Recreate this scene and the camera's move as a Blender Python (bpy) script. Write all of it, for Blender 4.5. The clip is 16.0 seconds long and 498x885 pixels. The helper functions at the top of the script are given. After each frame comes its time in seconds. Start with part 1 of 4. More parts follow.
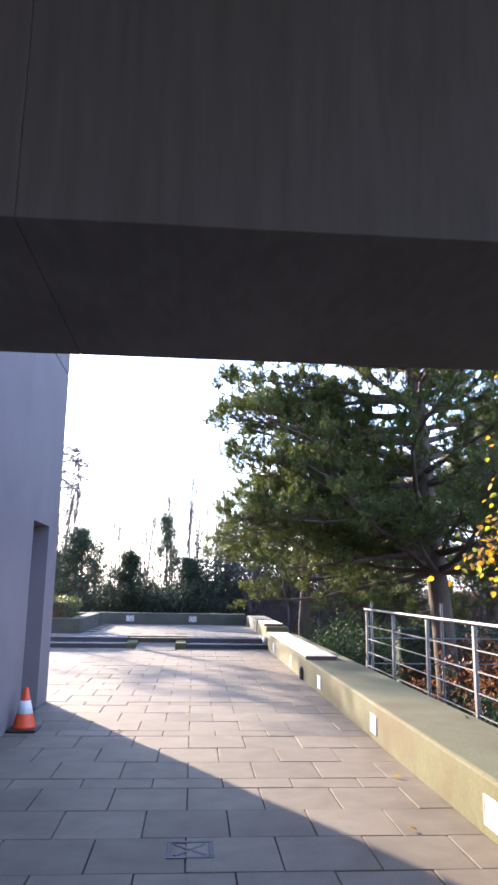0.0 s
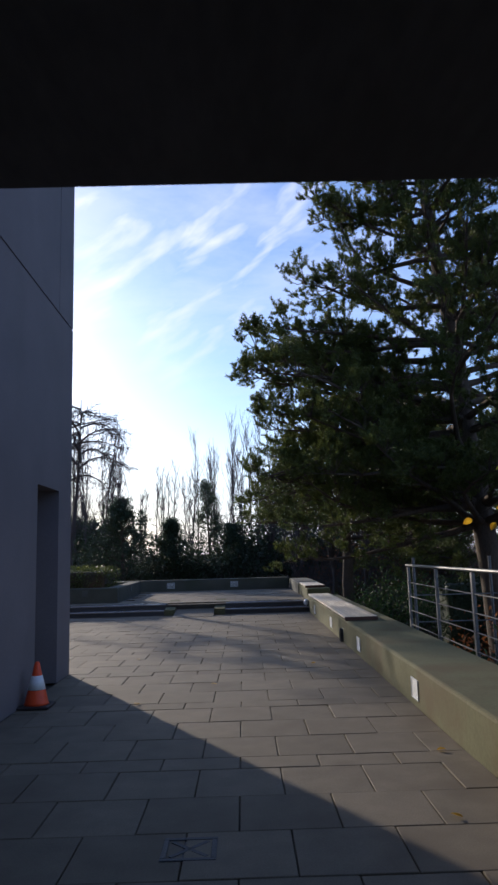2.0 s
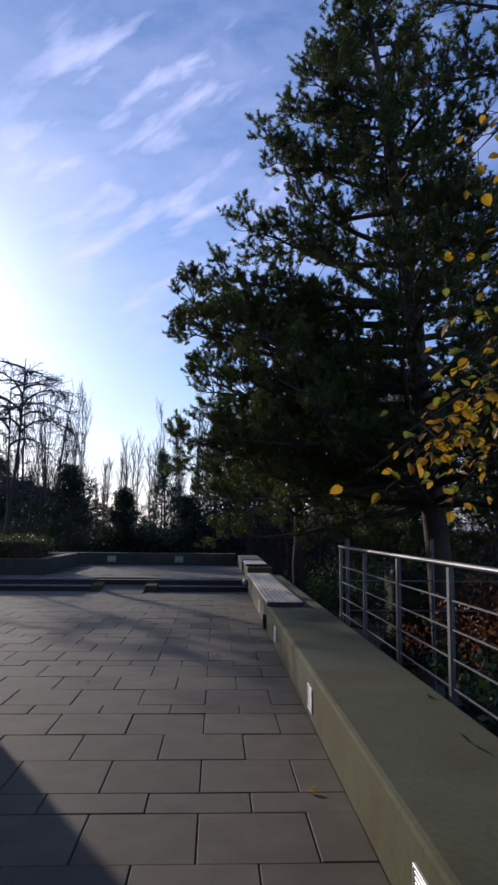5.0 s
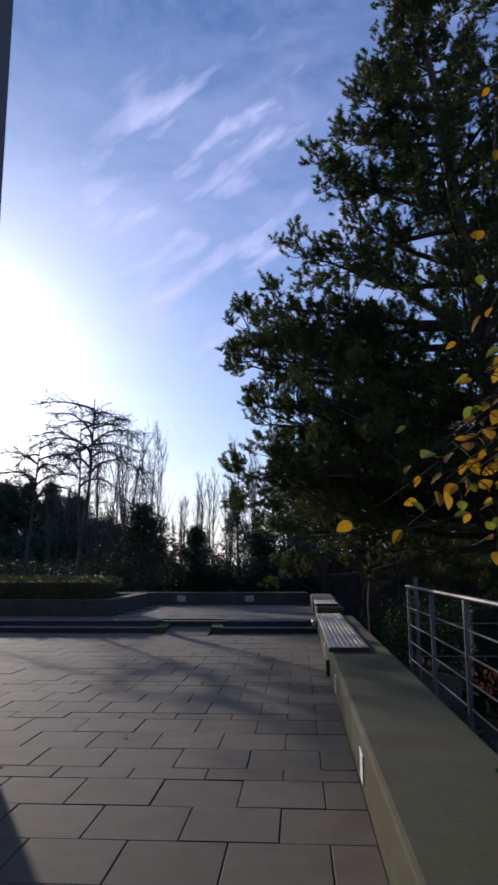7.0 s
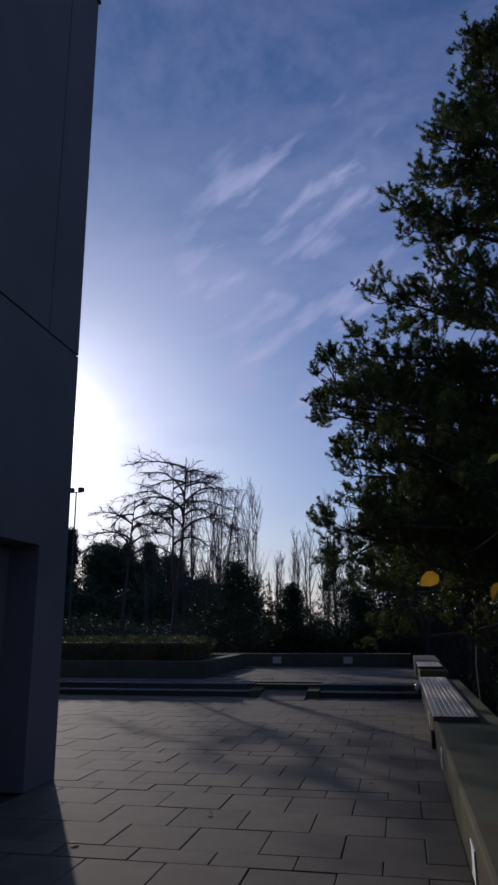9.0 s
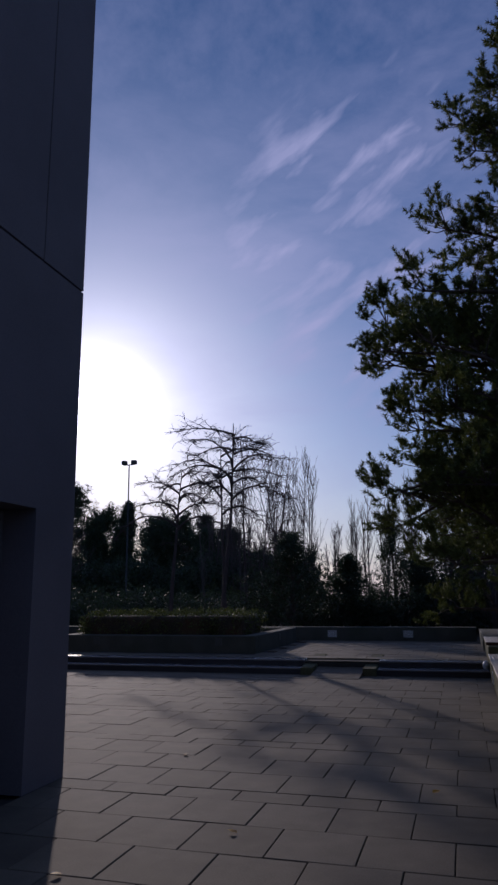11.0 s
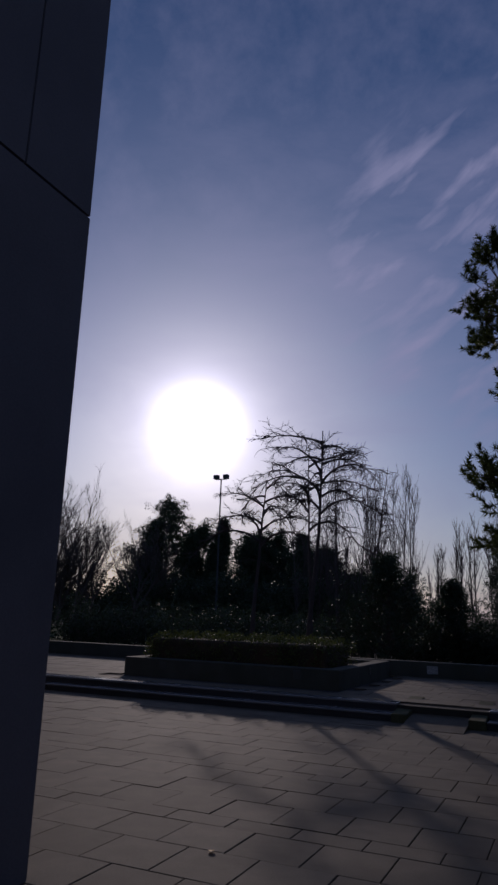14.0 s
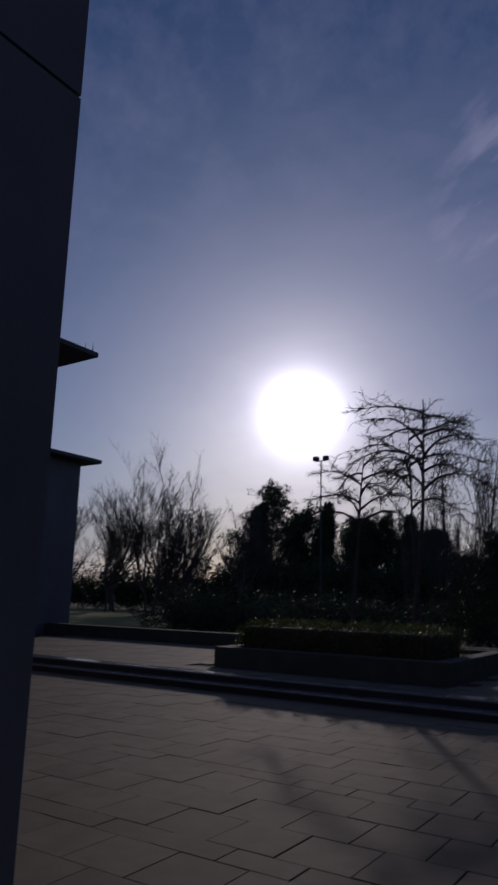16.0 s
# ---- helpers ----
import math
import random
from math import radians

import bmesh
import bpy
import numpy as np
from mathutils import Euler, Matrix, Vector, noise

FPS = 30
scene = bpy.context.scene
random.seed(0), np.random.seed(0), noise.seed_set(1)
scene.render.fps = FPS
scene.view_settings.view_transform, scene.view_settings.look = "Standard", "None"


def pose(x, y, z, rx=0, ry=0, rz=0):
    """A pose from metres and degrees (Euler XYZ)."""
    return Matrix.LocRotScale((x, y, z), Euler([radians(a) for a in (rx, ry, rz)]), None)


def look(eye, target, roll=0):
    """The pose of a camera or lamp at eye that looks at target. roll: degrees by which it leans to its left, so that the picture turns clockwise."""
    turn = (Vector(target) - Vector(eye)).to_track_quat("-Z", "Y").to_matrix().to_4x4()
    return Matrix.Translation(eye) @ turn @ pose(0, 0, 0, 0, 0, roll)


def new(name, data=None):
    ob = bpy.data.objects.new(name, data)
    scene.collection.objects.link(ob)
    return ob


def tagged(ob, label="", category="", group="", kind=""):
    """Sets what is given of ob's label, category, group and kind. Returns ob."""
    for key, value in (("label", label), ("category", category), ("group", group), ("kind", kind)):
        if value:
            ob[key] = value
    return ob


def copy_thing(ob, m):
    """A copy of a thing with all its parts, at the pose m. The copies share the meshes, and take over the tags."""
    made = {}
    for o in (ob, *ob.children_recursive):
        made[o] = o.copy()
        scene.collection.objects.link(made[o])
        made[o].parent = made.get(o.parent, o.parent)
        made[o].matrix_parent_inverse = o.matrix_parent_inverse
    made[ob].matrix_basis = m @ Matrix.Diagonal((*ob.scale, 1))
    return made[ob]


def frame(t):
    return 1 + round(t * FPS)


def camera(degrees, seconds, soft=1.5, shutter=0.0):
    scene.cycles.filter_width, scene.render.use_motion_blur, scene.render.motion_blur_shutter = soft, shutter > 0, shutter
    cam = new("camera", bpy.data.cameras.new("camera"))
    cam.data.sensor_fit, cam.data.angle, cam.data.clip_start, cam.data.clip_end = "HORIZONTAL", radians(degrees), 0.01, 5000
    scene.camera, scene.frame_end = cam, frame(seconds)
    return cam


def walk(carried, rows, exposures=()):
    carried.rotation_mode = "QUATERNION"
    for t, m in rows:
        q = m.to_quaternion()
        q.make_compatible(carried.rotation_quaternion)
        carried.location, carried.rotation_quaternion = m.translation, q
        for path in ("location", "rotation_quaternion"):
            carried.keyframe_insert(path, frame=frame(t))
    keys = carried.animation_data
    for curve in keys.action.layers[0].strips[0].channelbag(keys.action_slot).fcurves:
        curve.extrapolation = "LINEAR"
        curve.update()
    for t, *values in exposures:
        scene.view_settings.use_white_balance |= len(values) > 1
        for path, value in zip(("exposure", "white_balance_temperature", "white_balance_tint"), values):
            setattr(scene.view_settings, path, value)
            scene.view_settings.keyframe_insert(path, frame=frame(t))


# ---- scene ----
cam = camera(39.0, 16.0, 2.6, 0.3)

PATH = [
    (0, (-0.898, -7.9, 1.659), (-0.754, -5.946, 2.063), 0.9),
    (0.5, (-0.778, -7.763, 1.642), (-0.709, -5.792, 1.976), 0.6),
    (1, (-0.706, -7.61, 1.59), (-0.731, -5.628, 1.861), -0.0),
    (1.5, (-0.636, -7.382, 1.623), (-0.657, -5.445, 2.118), 1.2),
    (2, (-0.535, -7.054, 1.584), (-0.511, -5.078, 1.894), -1.6),
    (2.5, (-0.403, -6.827, 1.593), (-0.462, -4.859, 1.942), 1.4),
    (3, (-0.216, -6.513, 1.551), (-0.175, -4.527, 1.784), -1.2),
    (3.5, (-0.132, -6.31, 1.588), (-0.071, -4.327, 1.842), 0.6),
    (4, (0.057, -6.097, 1.578), (0.128, -4.115, 1.834), 0.2),
    (4.2, (0.127, -6.041, 1.574), (0.261, -4.06, 1.814), 0.8),
    (6.3, (0.708, -5.073, 1.574), (0.702, -3.091, 1.845), 0.1),
    (6.5, (0.737, -5.089, 1.595), (0.764, -3.114, 1.906), -0.6),
    (7, (0.733, -5.071, 1.615), (0.6, -3.105, 1.956), -0.2),
    (7.3, (0.731, -5.063, 1.626), (0.549, -3.114, 2.035), -0.7),
    (7.4, (0.737, -5.089, 1.63), (0.521, -3.158, 2.104), -0.7),
    (7.5, (0.742, -5.12, 1.634), (0.48, -3.205, 2.147), 0.4),
    (8, (0.714, -5.076, 1.612), (0.373, -3.179, 2.147), 0.6),
    (8.5, (0.763, -4.945, 1.598), (0.392, -3.02, 1.99), -1.0),
    (9, (0.81, -4.693, 1.623), (0.418, -2.796, 2.123), -0.4),
    (9.5, (0.785, -4.433, 1.624), (0.305, -2.537, 2.044), -1.2),
    (9.7, (0.791, -4.258, 1.609), (0.268, -2.369, 2.005), -2.1),
    (11.8, (0.67, -2.74, 1.68), (0.13, -0.865, 2.118), 0.4),
    (12, (0.62, -2.57, 1.68), (0.136, -0.667, 2.071), 0.1),
    (12.5, (0.55, -2.24, 1.7), (0.062, -0.352, 2.156), -0.1),
    (13, (0.467, -1.875, 1.736), (-0.165, -0.012, 2.111), -1.6),
    (13.5, (0.516, -1.541, 1.777), (-0.283, 0.253, 2.156), 0.1),
    (14, (0.466, -1.131, 1.758), (-0.351, 0.632, 2.235), 1.9),
    (14.5, (0.408, -0.759, 1.805), (-0.455, 0.985, 2.269), 0.3),
    (15, (0.42, -0.333, 1.768), (-0.496, 1.386, 2.219), 0.3),
    (15.5, (0.334, 0.056, 1.776), (-0.628, 1.729, 2.303), 4.1),
    (16, (0.138, 0.369, 1.806), (-0.94, 1.998, 2.235), 1.4),
]
EXPOSURE = [(0, 3.3, 6500, 20), (0.5, 2.7, 6500, 19), (1.0, 2.0, 6500, 17), (1.5, 1.3, 6300, 15), (2.1, 0.8, 6100, 14), (3.0, 0.5, 5900, 15), (4.2, 0.4, 5800, 16), (6.3, 0.3, 5800, 18), (7.0, 0.18, 5800, 18), (7.6, -0.18, 5700, 18), (9.5, -0.66, 5700, 20), (12.0, -0.85, 5800, 27), (13.5, -1.25, 5900, 27), (16.0, -1.6, 5900, 25)]
walk(cam, [(t, look(eye, target, roll)) for t, eye, target, roll in PATH], EXPOSURE)

# ---- light: low winter sun, hazy blue sky with thin cloud ----
SUN_AZ, SUN_EL = 29.2, 14.8
sun_way = Vector((-math.sin(radians(SUN_AZ)) * math.cos(radians(SUN_EL)), math.cos(radians(SUN_AZ)) * math.cos(radians(SUN_EL)), math.sin(radians(SUN_EL))))
sun_lamp = bpy.data.lights.new("sun", "SUN")
sun_lamp.energy, sun_lamp.angle, sun_lamp.color = 2.1, radians(0.8), (1.0, 0.86, 0.66)
sun_ob = new("sun", sun_lamp)
sun_ob.matrix_world = look(sun_way * 60, (0, 0, 0))


def make_world():
    w = bpy.data.worlds.new("sky")
    scene.world = w
    w.use_nodes = True
    nt = w.node_tree
    nt.nodes.clear()
    N, L = nt.nodes.new, nt.links.new
    out, bg, sky = N("ShaderNodeOutputWorld"), N("ShaderNodeBackground"), N("ShaderNodeTexSky")
    sky.sky_type, sky.sun_disc = "NISHITA", False
    sky.sun_elevation, sky.sun_rotation = radians(SUN_EL), radians(-SUN_AZ)
    sky.air_density, sky.dust_density, sky.ozone_density = 1.0, 0.5, 3.0
    coord, mapping, fine, band, ramp, mix = N("ShaderNodeTexCoord"), N("ShaderNodeMapping"), N("ShaderNodeTexNoise"), N("ShaderNodeTexNoise"), N("ShaderNodeValToRGB"), N("ShaderNodeMix")
    mapping.inputs["Rotation"].default_value = (0.2, 0.5, 0.5)
    mapping.inputs["Scale"].default_value = (2.2, 1.2, 6.5)
    fine.inputs["Scale"].default_value, fine.inputs["Detail"].default_value, fine.inputs["Roughness"].default_value = 2.2, 7, 0.6
    fine.inputs["Distortion"].default_value = 0.25
    band.inputs["Scale"].default_value, band.inputs["Detail"].default_value = 1.3, 2
    mul = N("ShaderNodeMath")
    mul.operation = "MULTIPLY"
    ramp.color_ramp.elements[0].position, ramp.color_ramp.elements[1].position = 0.2, 0.42
    ramp.color_ramp.elements[1].color = (0.4, 0.4, 0.4, 1)
    mix.data_type = "RGBA"
    mix.inputs["B"].default_value = (5.1, 5.4, 7.7, 1)
    L(coord.outputs["Generated"], mapping.inputs["Vector"])
    L(mapping.outputs[0], fine.inputs["Vector"])
    L(coord.outputs["Generated"], band.inputs["Vector"])
    L(fine.outputs["Fac"], mul.inputs[0])
    L(band.outputs["Fac"], mul.inputs[1])
    L(mul.outputs[0], ramp.inputs[0])
    # thin diagonal wisps of cirrus high over the terrace
    def calc(op, *terms):
        n = N("ShaderNodeMath")
        n.operation = op
        for k, t in enumerate(terms):
            if isinstance(t, (int, float)):
                n.inputs[k].default_value = t
            else:
                L(t, n.inputs[k])
        return n.outputs[0]

    axes = N("ShaderNodeSeparateXYZ")
    L(coord.outputs["Generated"], axes.inputs[0])
    az = calc("ARCTAN2", axes.outputs["X"], axes.outputs["Y"])
    el = calc("ARCSINE", axes.outputs["Z"])
    along = calc("ADD", calc("MULTIPLY", az, 0.72), calc("MULTIPLY", el, 0.57))
    across = calc("SUBTRACT", calc("MULTIPLY", el, 0.82), calc("MULTIPLY", az, 0.5))
    uv, wisp, fleck = N("ShaderNodeCombineXYZ"), N("ShaderNodeTexNoise"), N("ShaderNodeTexNoise")
    L(calc("MULTIPLY", along, 8.5), uv.inputs[0])
    L(calc("MULTIPLY", across, 24.0), uv.inputs[1])
    uv.inputs[2].default_value = 8.2
    wisp.inputs["Scale"].default_value, wisp.inputs["Detail"].default_value, wisp.inputs["Distortion"].default_value = 1.0, 4, 0.2
    L(uv.outputs[0], wisp.inputs["Vector"])
    fleck.inputs["Scale"].default_value, fleck.inputs["Detail"].default_value, fleck.inputs["Roughness"].default_value = 9.0, 6, 0.62
    L(coord.outputs["Generated"], fleck.inputs["Vector"])
    near = N("ShaderNodeVectorMath")
    near.operation = "DOT_PRODUCT"
    near.inputs[1].default_value = Vector((-0.075, 0.88, 0.45)).normalized()
    L(coord.outputs["Generated"], near.inputs[0])
    reach, streaks, mottle = N("ShaderNodeMapRange"), N("ShaderNodeMapRange"), N("ShaderNodeMapRange")
    reach.interpolation_type = "SMOOTHSTEP"
    for n, a, b, c in ((reach, 0.962, 0.991, 1.0), (streaks, 0.46, 0.68, 0.9), (mottle, 0.42, 0.7, 0.26)):
        n.inputs["From Min"].default_value, n.inputs["From Max"].default_value, n.inputs["To Max"].default_value = a, b, c
    L(near.outputs["Value"], reach.inputs["Value"])
    L(wisp.outputs["Fac"], streaks.inputs["Value"])
    L(fleck.outputs["Fac"], mottle.inputs["Value"])
    cirrus = calc("MULTIPLY", streaks.outputs[0], reach.outputs[0])
    cover = calc("MAXIMUM", calc("MAXIMUM", cirrus, mottle.outputs[0]), ramp.outputs[0])
    deep = N("ShaderNodeHueSaturation")
    deep.inputs["Saturation"].default_value, deep.inputs["Hue"].default_value = 1.22, 0.505
    L(sky.outputs[0], deep.inputs["Color"])
    # pale haze along the horizon
    low = calc("MULTIPLY", calc("POWER", calc("MAXIMUM", calc("SUBTRACT", 1.0, calc("MULTIPLY", calc("ABSOLUTE", el), 3.6)), 0.0), 2.0), 0.75)
    haze = N("ShaderNodeMix")
    haze.data_type = "RGBA"
    haze.inputs["B"].default_value = (6.4, 6.5, 7.4, 1)
    L(low, haze.inputs["Factor"])
    L(deep.outputs[0], haze.inputs["A"])
    L(haze.outputs["Result"], mix.inputs["A"])
    L(cover, mix.inputs["Factor"])
    # bright aureole of the veiled sun
    aim, glow = N("ShaderNodeVectorMath"), []
    aim.operation = "DOT_PRODUCT"
    aim.inputs[1].default_value = sun_way
    L(coord.outputs["Generated"], aim.inputs[0])
    total = None
    for power, gain in ((1100, 70.0), (260, 11.0), (60, 3.5), (12, 1.3)):
        pw, ml = N("ShaderNodeMath"), N("ShaderNodeMath")
        pw.operation, ml.operation = "POWER", "MULTIPLY"
        cl = N("ShaderNodeMath")
        cl.operation = "MAXIMUM"
        L(aim.outputs["Value"], cl.inputs[0])
        cl.inputs[1].default_value = 0.0
        L(cl.outputs[0], pw.inputs[0])
        pw.inputs[1].default_value, ml.inputs[1].default_value = power, gain
        L(pw.outputs[0], ml.inputs[0])
        if total is None:
            total = ml.outputs[0]
        else:
            ad = N("ShaderNodeMath")
            L(total, ad.inputs[0])
            L(ml.outputs[0], ad.inputs[1])
            total = ad.outputs[0]
    tint, addc = N("ShaderNodeMix"), N("ShaderNodeMix")
    tint.data_type, tint.blend_type = "RGBA", "MULTIPLY"
    tint.inputs["Factor"].default_value = 1.0
    tint.inputs["A"].default_value = (1.0, 0.97, 0.95, 1)
    L(total, tint.inputs["B"])
    addc.data_type, addc.blend_type = "RGBA", "ADD"
    addc.inputs["Factor"].default_value = 1.0
    L(mix.outputs["Result"], addc.inputs["A"])
    L(tint.outputs["Result"], addc.inputs["B"])
    L(addc.outputs["Result"], bg.inputs["Color"])
    bg.inputs["Strength"].default_value = 0.1
    L(bg.outputs[0], out.inputs[0])


make_world()


# ---- materials ----
def material(name, colour, colour2=None, rough=0.8, metal=0.0, scale=3.0, fine=40.0, bump=0.15, stain=None, stain_scale=0.6, vary=0.0, island=0.0, spec=0.5, translucent=0.0, streak=None):
    m = bpy.data.materials.new(name)
    m.use_nodes = True
    nt = m.node_tree
    N, L = nt.nodes.new, nt.links.new
    b = nt.nodes["Principled BSDF"]
    b.inputs["Roughness"].default_value, b.inputs["Metallic"].default_value = rough, metal
    b.inputs["Specular IOR Level"].default_value = spec
    place = N("ShaderNodeNewGeometry").outputs["Position"]
    vec = place
    if streak:
        mp = N("ShaderNodeMapping")
        mp.inputs["Scale"].default_value = streak
        L(vec, mp.inputs["Vector"])
        vec = mp.outputs[0]
    n1, n2 = N("ShaderNodeTexNoise"), N("ShaderNodeTexNoise")
    for n, s, d in ((n1, scale, 4), (n2, fine, 3)):
        n.inputs["Scale"].default_value, n.inputs["Detail"].default_value = s, d
        L(vec, n.inputs["Vector"])
    mix = N("ShaderNodeMix")
    mix.data_type = "RGBA"
    c2 = colour2 or tuple(c * 0.65 for c in colour)
    mix.inputs["A"].default_value, mix.inputs["B"].default_value = (*colour, 1), (*c2, 1)
    avg = N("ShaderNodeMath")
    avg.operation = "MULTIPLY_ADD"
    avg.inputs[1].default_value = 0.5
    half = N("ShaderNodeMath")
    half.operation = "MULTIPLY"
    half.inputs[1].default_value = 0.5
    L(n2.outputs["Fac"], half.inputs[0])
    L(n1.outputs["Fac"], avg.inputs[0])
    L(half.outputs[0], avg.inputs[2])
    rp = N("ShaderNodeMapRange")
    rp.inputs["From Min"].default_value, rp.inputs["From Max"].default_value = 0.36, 0.64
    L(avg.outputs[0], rp.inputs["Value"])
    L(rp.outputs[0], mix.inputs["Factor"])
    col = mix.outputs["Result"]
    if stain:
        n3, r3, m3 = N("ShaderNodeTexNoise"), N("ShaderNodeMapRange"), N("ShaderNodeMix")
        n3.inputs["Scale"].default_value, n3.inputs["Detail"].default_value = stain_scale, 6
        L(place, n3.inputs["Vector"])
        r3.inputs["From Min"].default_value, r3.inputs["From Max"].default_value, r3.inputs["To Max"].default_value = 0.5, 0.72, 0.8
        L(n3.outputs["Fac"], r3.inputs["Value"])
        m3.data_type = "RGBA"
        m3.inputs["B"].default_value = (*stain, 1)
        L(r3.outputs[0], m3.inputs["Factor"])
        L(col, m3.inputs["A"])
        col = m3.outputs["Result"]
    if vary or island:
        hsv, rr = N("ShaderNodeHueSaturation"), N("ShaderNodeMapRange")
        if vary:
            src = N("ShaderNodeObjectInfo").outputs["Random"]
        else:
            src = N("ShaderNodeNewGeometry").outputs["Random Per Island"]
        k = vary or island
        rr.inputs["To Min"].default_value, rr.inputs["To Max"].default_value = 1 - k, 1 + k
        L(src, rr.inputs["Value"])
        L(rr.outputs[0], hsv.inputs["Value"])
        L(col, hsv.inputs["Color"])
        col = hsv.outputs["Color"]
    L(col, b.inputs["Base Color"])
    if bump:
        bp = N("ShaderNodeBump")
        bp.inputs["Strength"].default_value, bp.inputs["Distance"].default_value = bump, 0.02
        L(n2.outputs["Fac"], bp.inputs["Height"])
        L(bp.outputs[0], b.inputs["Normal"])
    if translucent:
        tr, ms = N("ShaderNodeBsdfTranslucent"), N("ShaderNodeMixShader")
        L(col, tr.inputs["Color"])
        ms.inputs[0].default_value = translucent
        L(b.outputs[0], ms.inputs[1])
        L(tr.outputs[0], ms.inputs[2])
        L(ms.outputs[0], nt.nodes["Material Output"].inputs["Surface"])
    return m


SLAB = material("paving_slab_concrete", (0.198, 0.165, 0.118), (0.142, 0.119, 0.084), 0.8, 0, 4, 90, 0.07, (0.125, 0.1, 0.07), 1.3, vary=0.13, spec=0.25)
SLAB_FAR = material("paving_slab_concrete_far", (0.198, 0.165, 0.118), (0.142, 0.119, 0.084), 0.8, 0, 4, 90, 0.07, (0.125, 0.1, 0.07), 1.3, island=0.13, spec=0.25)
JOINT = material("joint_sand", (0.07, 0.065, 0.055), None, 0.95, 0, 8, 80, 0.3)
RENDERED = material("painted_concrete_wall", (0.188, 0.166, 0.174), (0.153, 0.135, 0.141), 0.8, 0, 1.2, 60, 0.08, (0.13, 0.117, 0.123), 0.5)
BEAM = material("board_marked_concrete", (0.175, 0.148, 0.142), (0.13, 0.112, 0.104), 0.85, 0, 0.9, 9, 0.05, (0.095, 0.078, 0.062), 0.8, streak=(3, 1, 0.25))
MOSSY = material("algae_stained_concrete", (0.15, 0.146, 0.076), (0.1, 0.103, 0.05), 0.85, 0, 1.6, 30, 0.08, (0.1, 0.074, 0.036), 1.3, spec=0.25)
CONCRETE = material("weathered_concrete", (0.115, 0.115, 0.09), (0.075, 0.078, 0.058), 0.85, 0, 2.2, 45, 0.25, (0.07, 0.08, 0.05), 0.9)
# Tread colour is raised so the step edges carry bright glint lines.
NOSING = material("lightened_step_tread", (0.32, 0.31, 0.3), (0.24, 0.23, 0.225), 0.15, 0, 3, 50, 0.06)
# Riser colour is near-black, far below the tread tone.
RISER = material("dark_step_riser", (0.06, 0.06, 0.065), (0.04, 0.04, 0.042), 0.6, 0, 3, 50, 0.2)
WOOD = material("silvered_timber_slat", (0.75, 0.66, 0.53), (0.5, 0.42, 0.32), 0.42, 0, 3, 60, 0.3, vary=0.15, streak=(12, 1, 12))
STEEL = material("galvanised_steel", (0.2, 0.2, 0.205), (0.14, 0.14, 0.145), 0.5, 0.7, 6, 60, 0.05)
LAMP_GLASS = material("opal_lamp_panel", (0.82, 0.83, 0.82), (0.76, 0.77, 0.76), 0.3, 0, 3, 30, 0.02)
# Opal panel again, its colour darkened for the backlit planter and parapet.
LAMP_SHADED = material("shaded_lamp_panel", (0.1, 0.104, 0.09), (0.08, 0.083, 0.075), 0.45, 0, 3, 30, 0.02)
ORANGE = material("orange_cone_plastic", (0.85, 0.09, 0.02), (0.72, 0.07, 0.015), 0.42, 0, 5, 40, 0.05)
WHITE = material("white_reflective_sleeve", (0.78, 0.8, 0.82), (0.68, 0.7, 0.73), 0.35, 0, 5, 40, 0.03)
ENDGRAIN = material("dark_brown_end_board", (0.12, 0.045, 0.025), (0.07, 0.03, 0.018), 0.7, 0, 5, 40, 0.2)
RUBBER = material("dark_rubber_base", (0.035, 0.02, 0.018), None, 0.7, 0, 5, 40, 0.1)
IRON = material("cast_iron_cover", (0.06, 0.068, 0.075), (0.035, 0.04, 0.045), 0.65, 0.15, 8, 70, 0.3)
DARKPANEL = material("dark_recess_panel", (0.14, 0.135, 0.145), (0.11, 0.105, 0.11), 0.6, 0, 2, 40, 0.05)
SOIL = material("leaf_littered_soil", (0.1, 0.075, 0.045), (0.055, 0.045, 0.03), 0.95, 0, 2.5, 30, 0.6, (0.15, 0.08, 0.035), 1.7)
GRASS = material("winter_grass", (0.2, 0.21, 0.04), (0.13, 0.14, 0.03), 0.9, 0, 2.0, 40, 0.6, (0.13, 0.12, 0.05), 0.8)
BARK = material("pine_bark", (0.12, 0.085, 0.06), (0.06, 0.045, 0.035), 0.92, 0, 5, 40, 0.8, streak=(1, 1, 0.3))
TWIG = material("bare_twig_bark", (0.11, 0.085, 0.075), (0.07, 0.055, 0.05), 0.9, 0, 5, 40, 0.3)
DARKTWIG = material("dark_cherry_bark", (0.05, 0.038, 0.032), (0.032, 0.025, 0.022), 0.8, 0, 8, 60, 0.3)
NEEDLE = material("pine_needles", (0.15, 0.175, 0.04), (0.075, 0.1, 0.027), 0.5, 0, 0.8, 6, 0, island=0.35, translucent=0.38)
CONIFER = material("dark_conifer_foliage", (0.05, 0.075, 0.03), (0.028, 0.045, 0.02), 0.6, 0, 1.2, 12, 0, island=0.35, translucent=0.2)
HEDGE = material("clipped_hedge_leaf", (0.13, 0.15, 0.035), (0.07, 0.09, 0.02), 0.5, 0, 1.5, 12, 0, island=0.4, translucent=0.3)
IVY = material("ivy_leaf", (0.045, 0.09, 0.022), (0.028, 0.058, 0.016), 0.75, 0, 1.5, 12, 0, island=0.4, translucent=0.25)
RUSSET = material("russet_beech_leaf", (0.32, 0.13, 0.045), (0.2, 0.075, 0.03), 0.6, 0, 1.5, 12, 0, island=0.4, translucent=0.35)
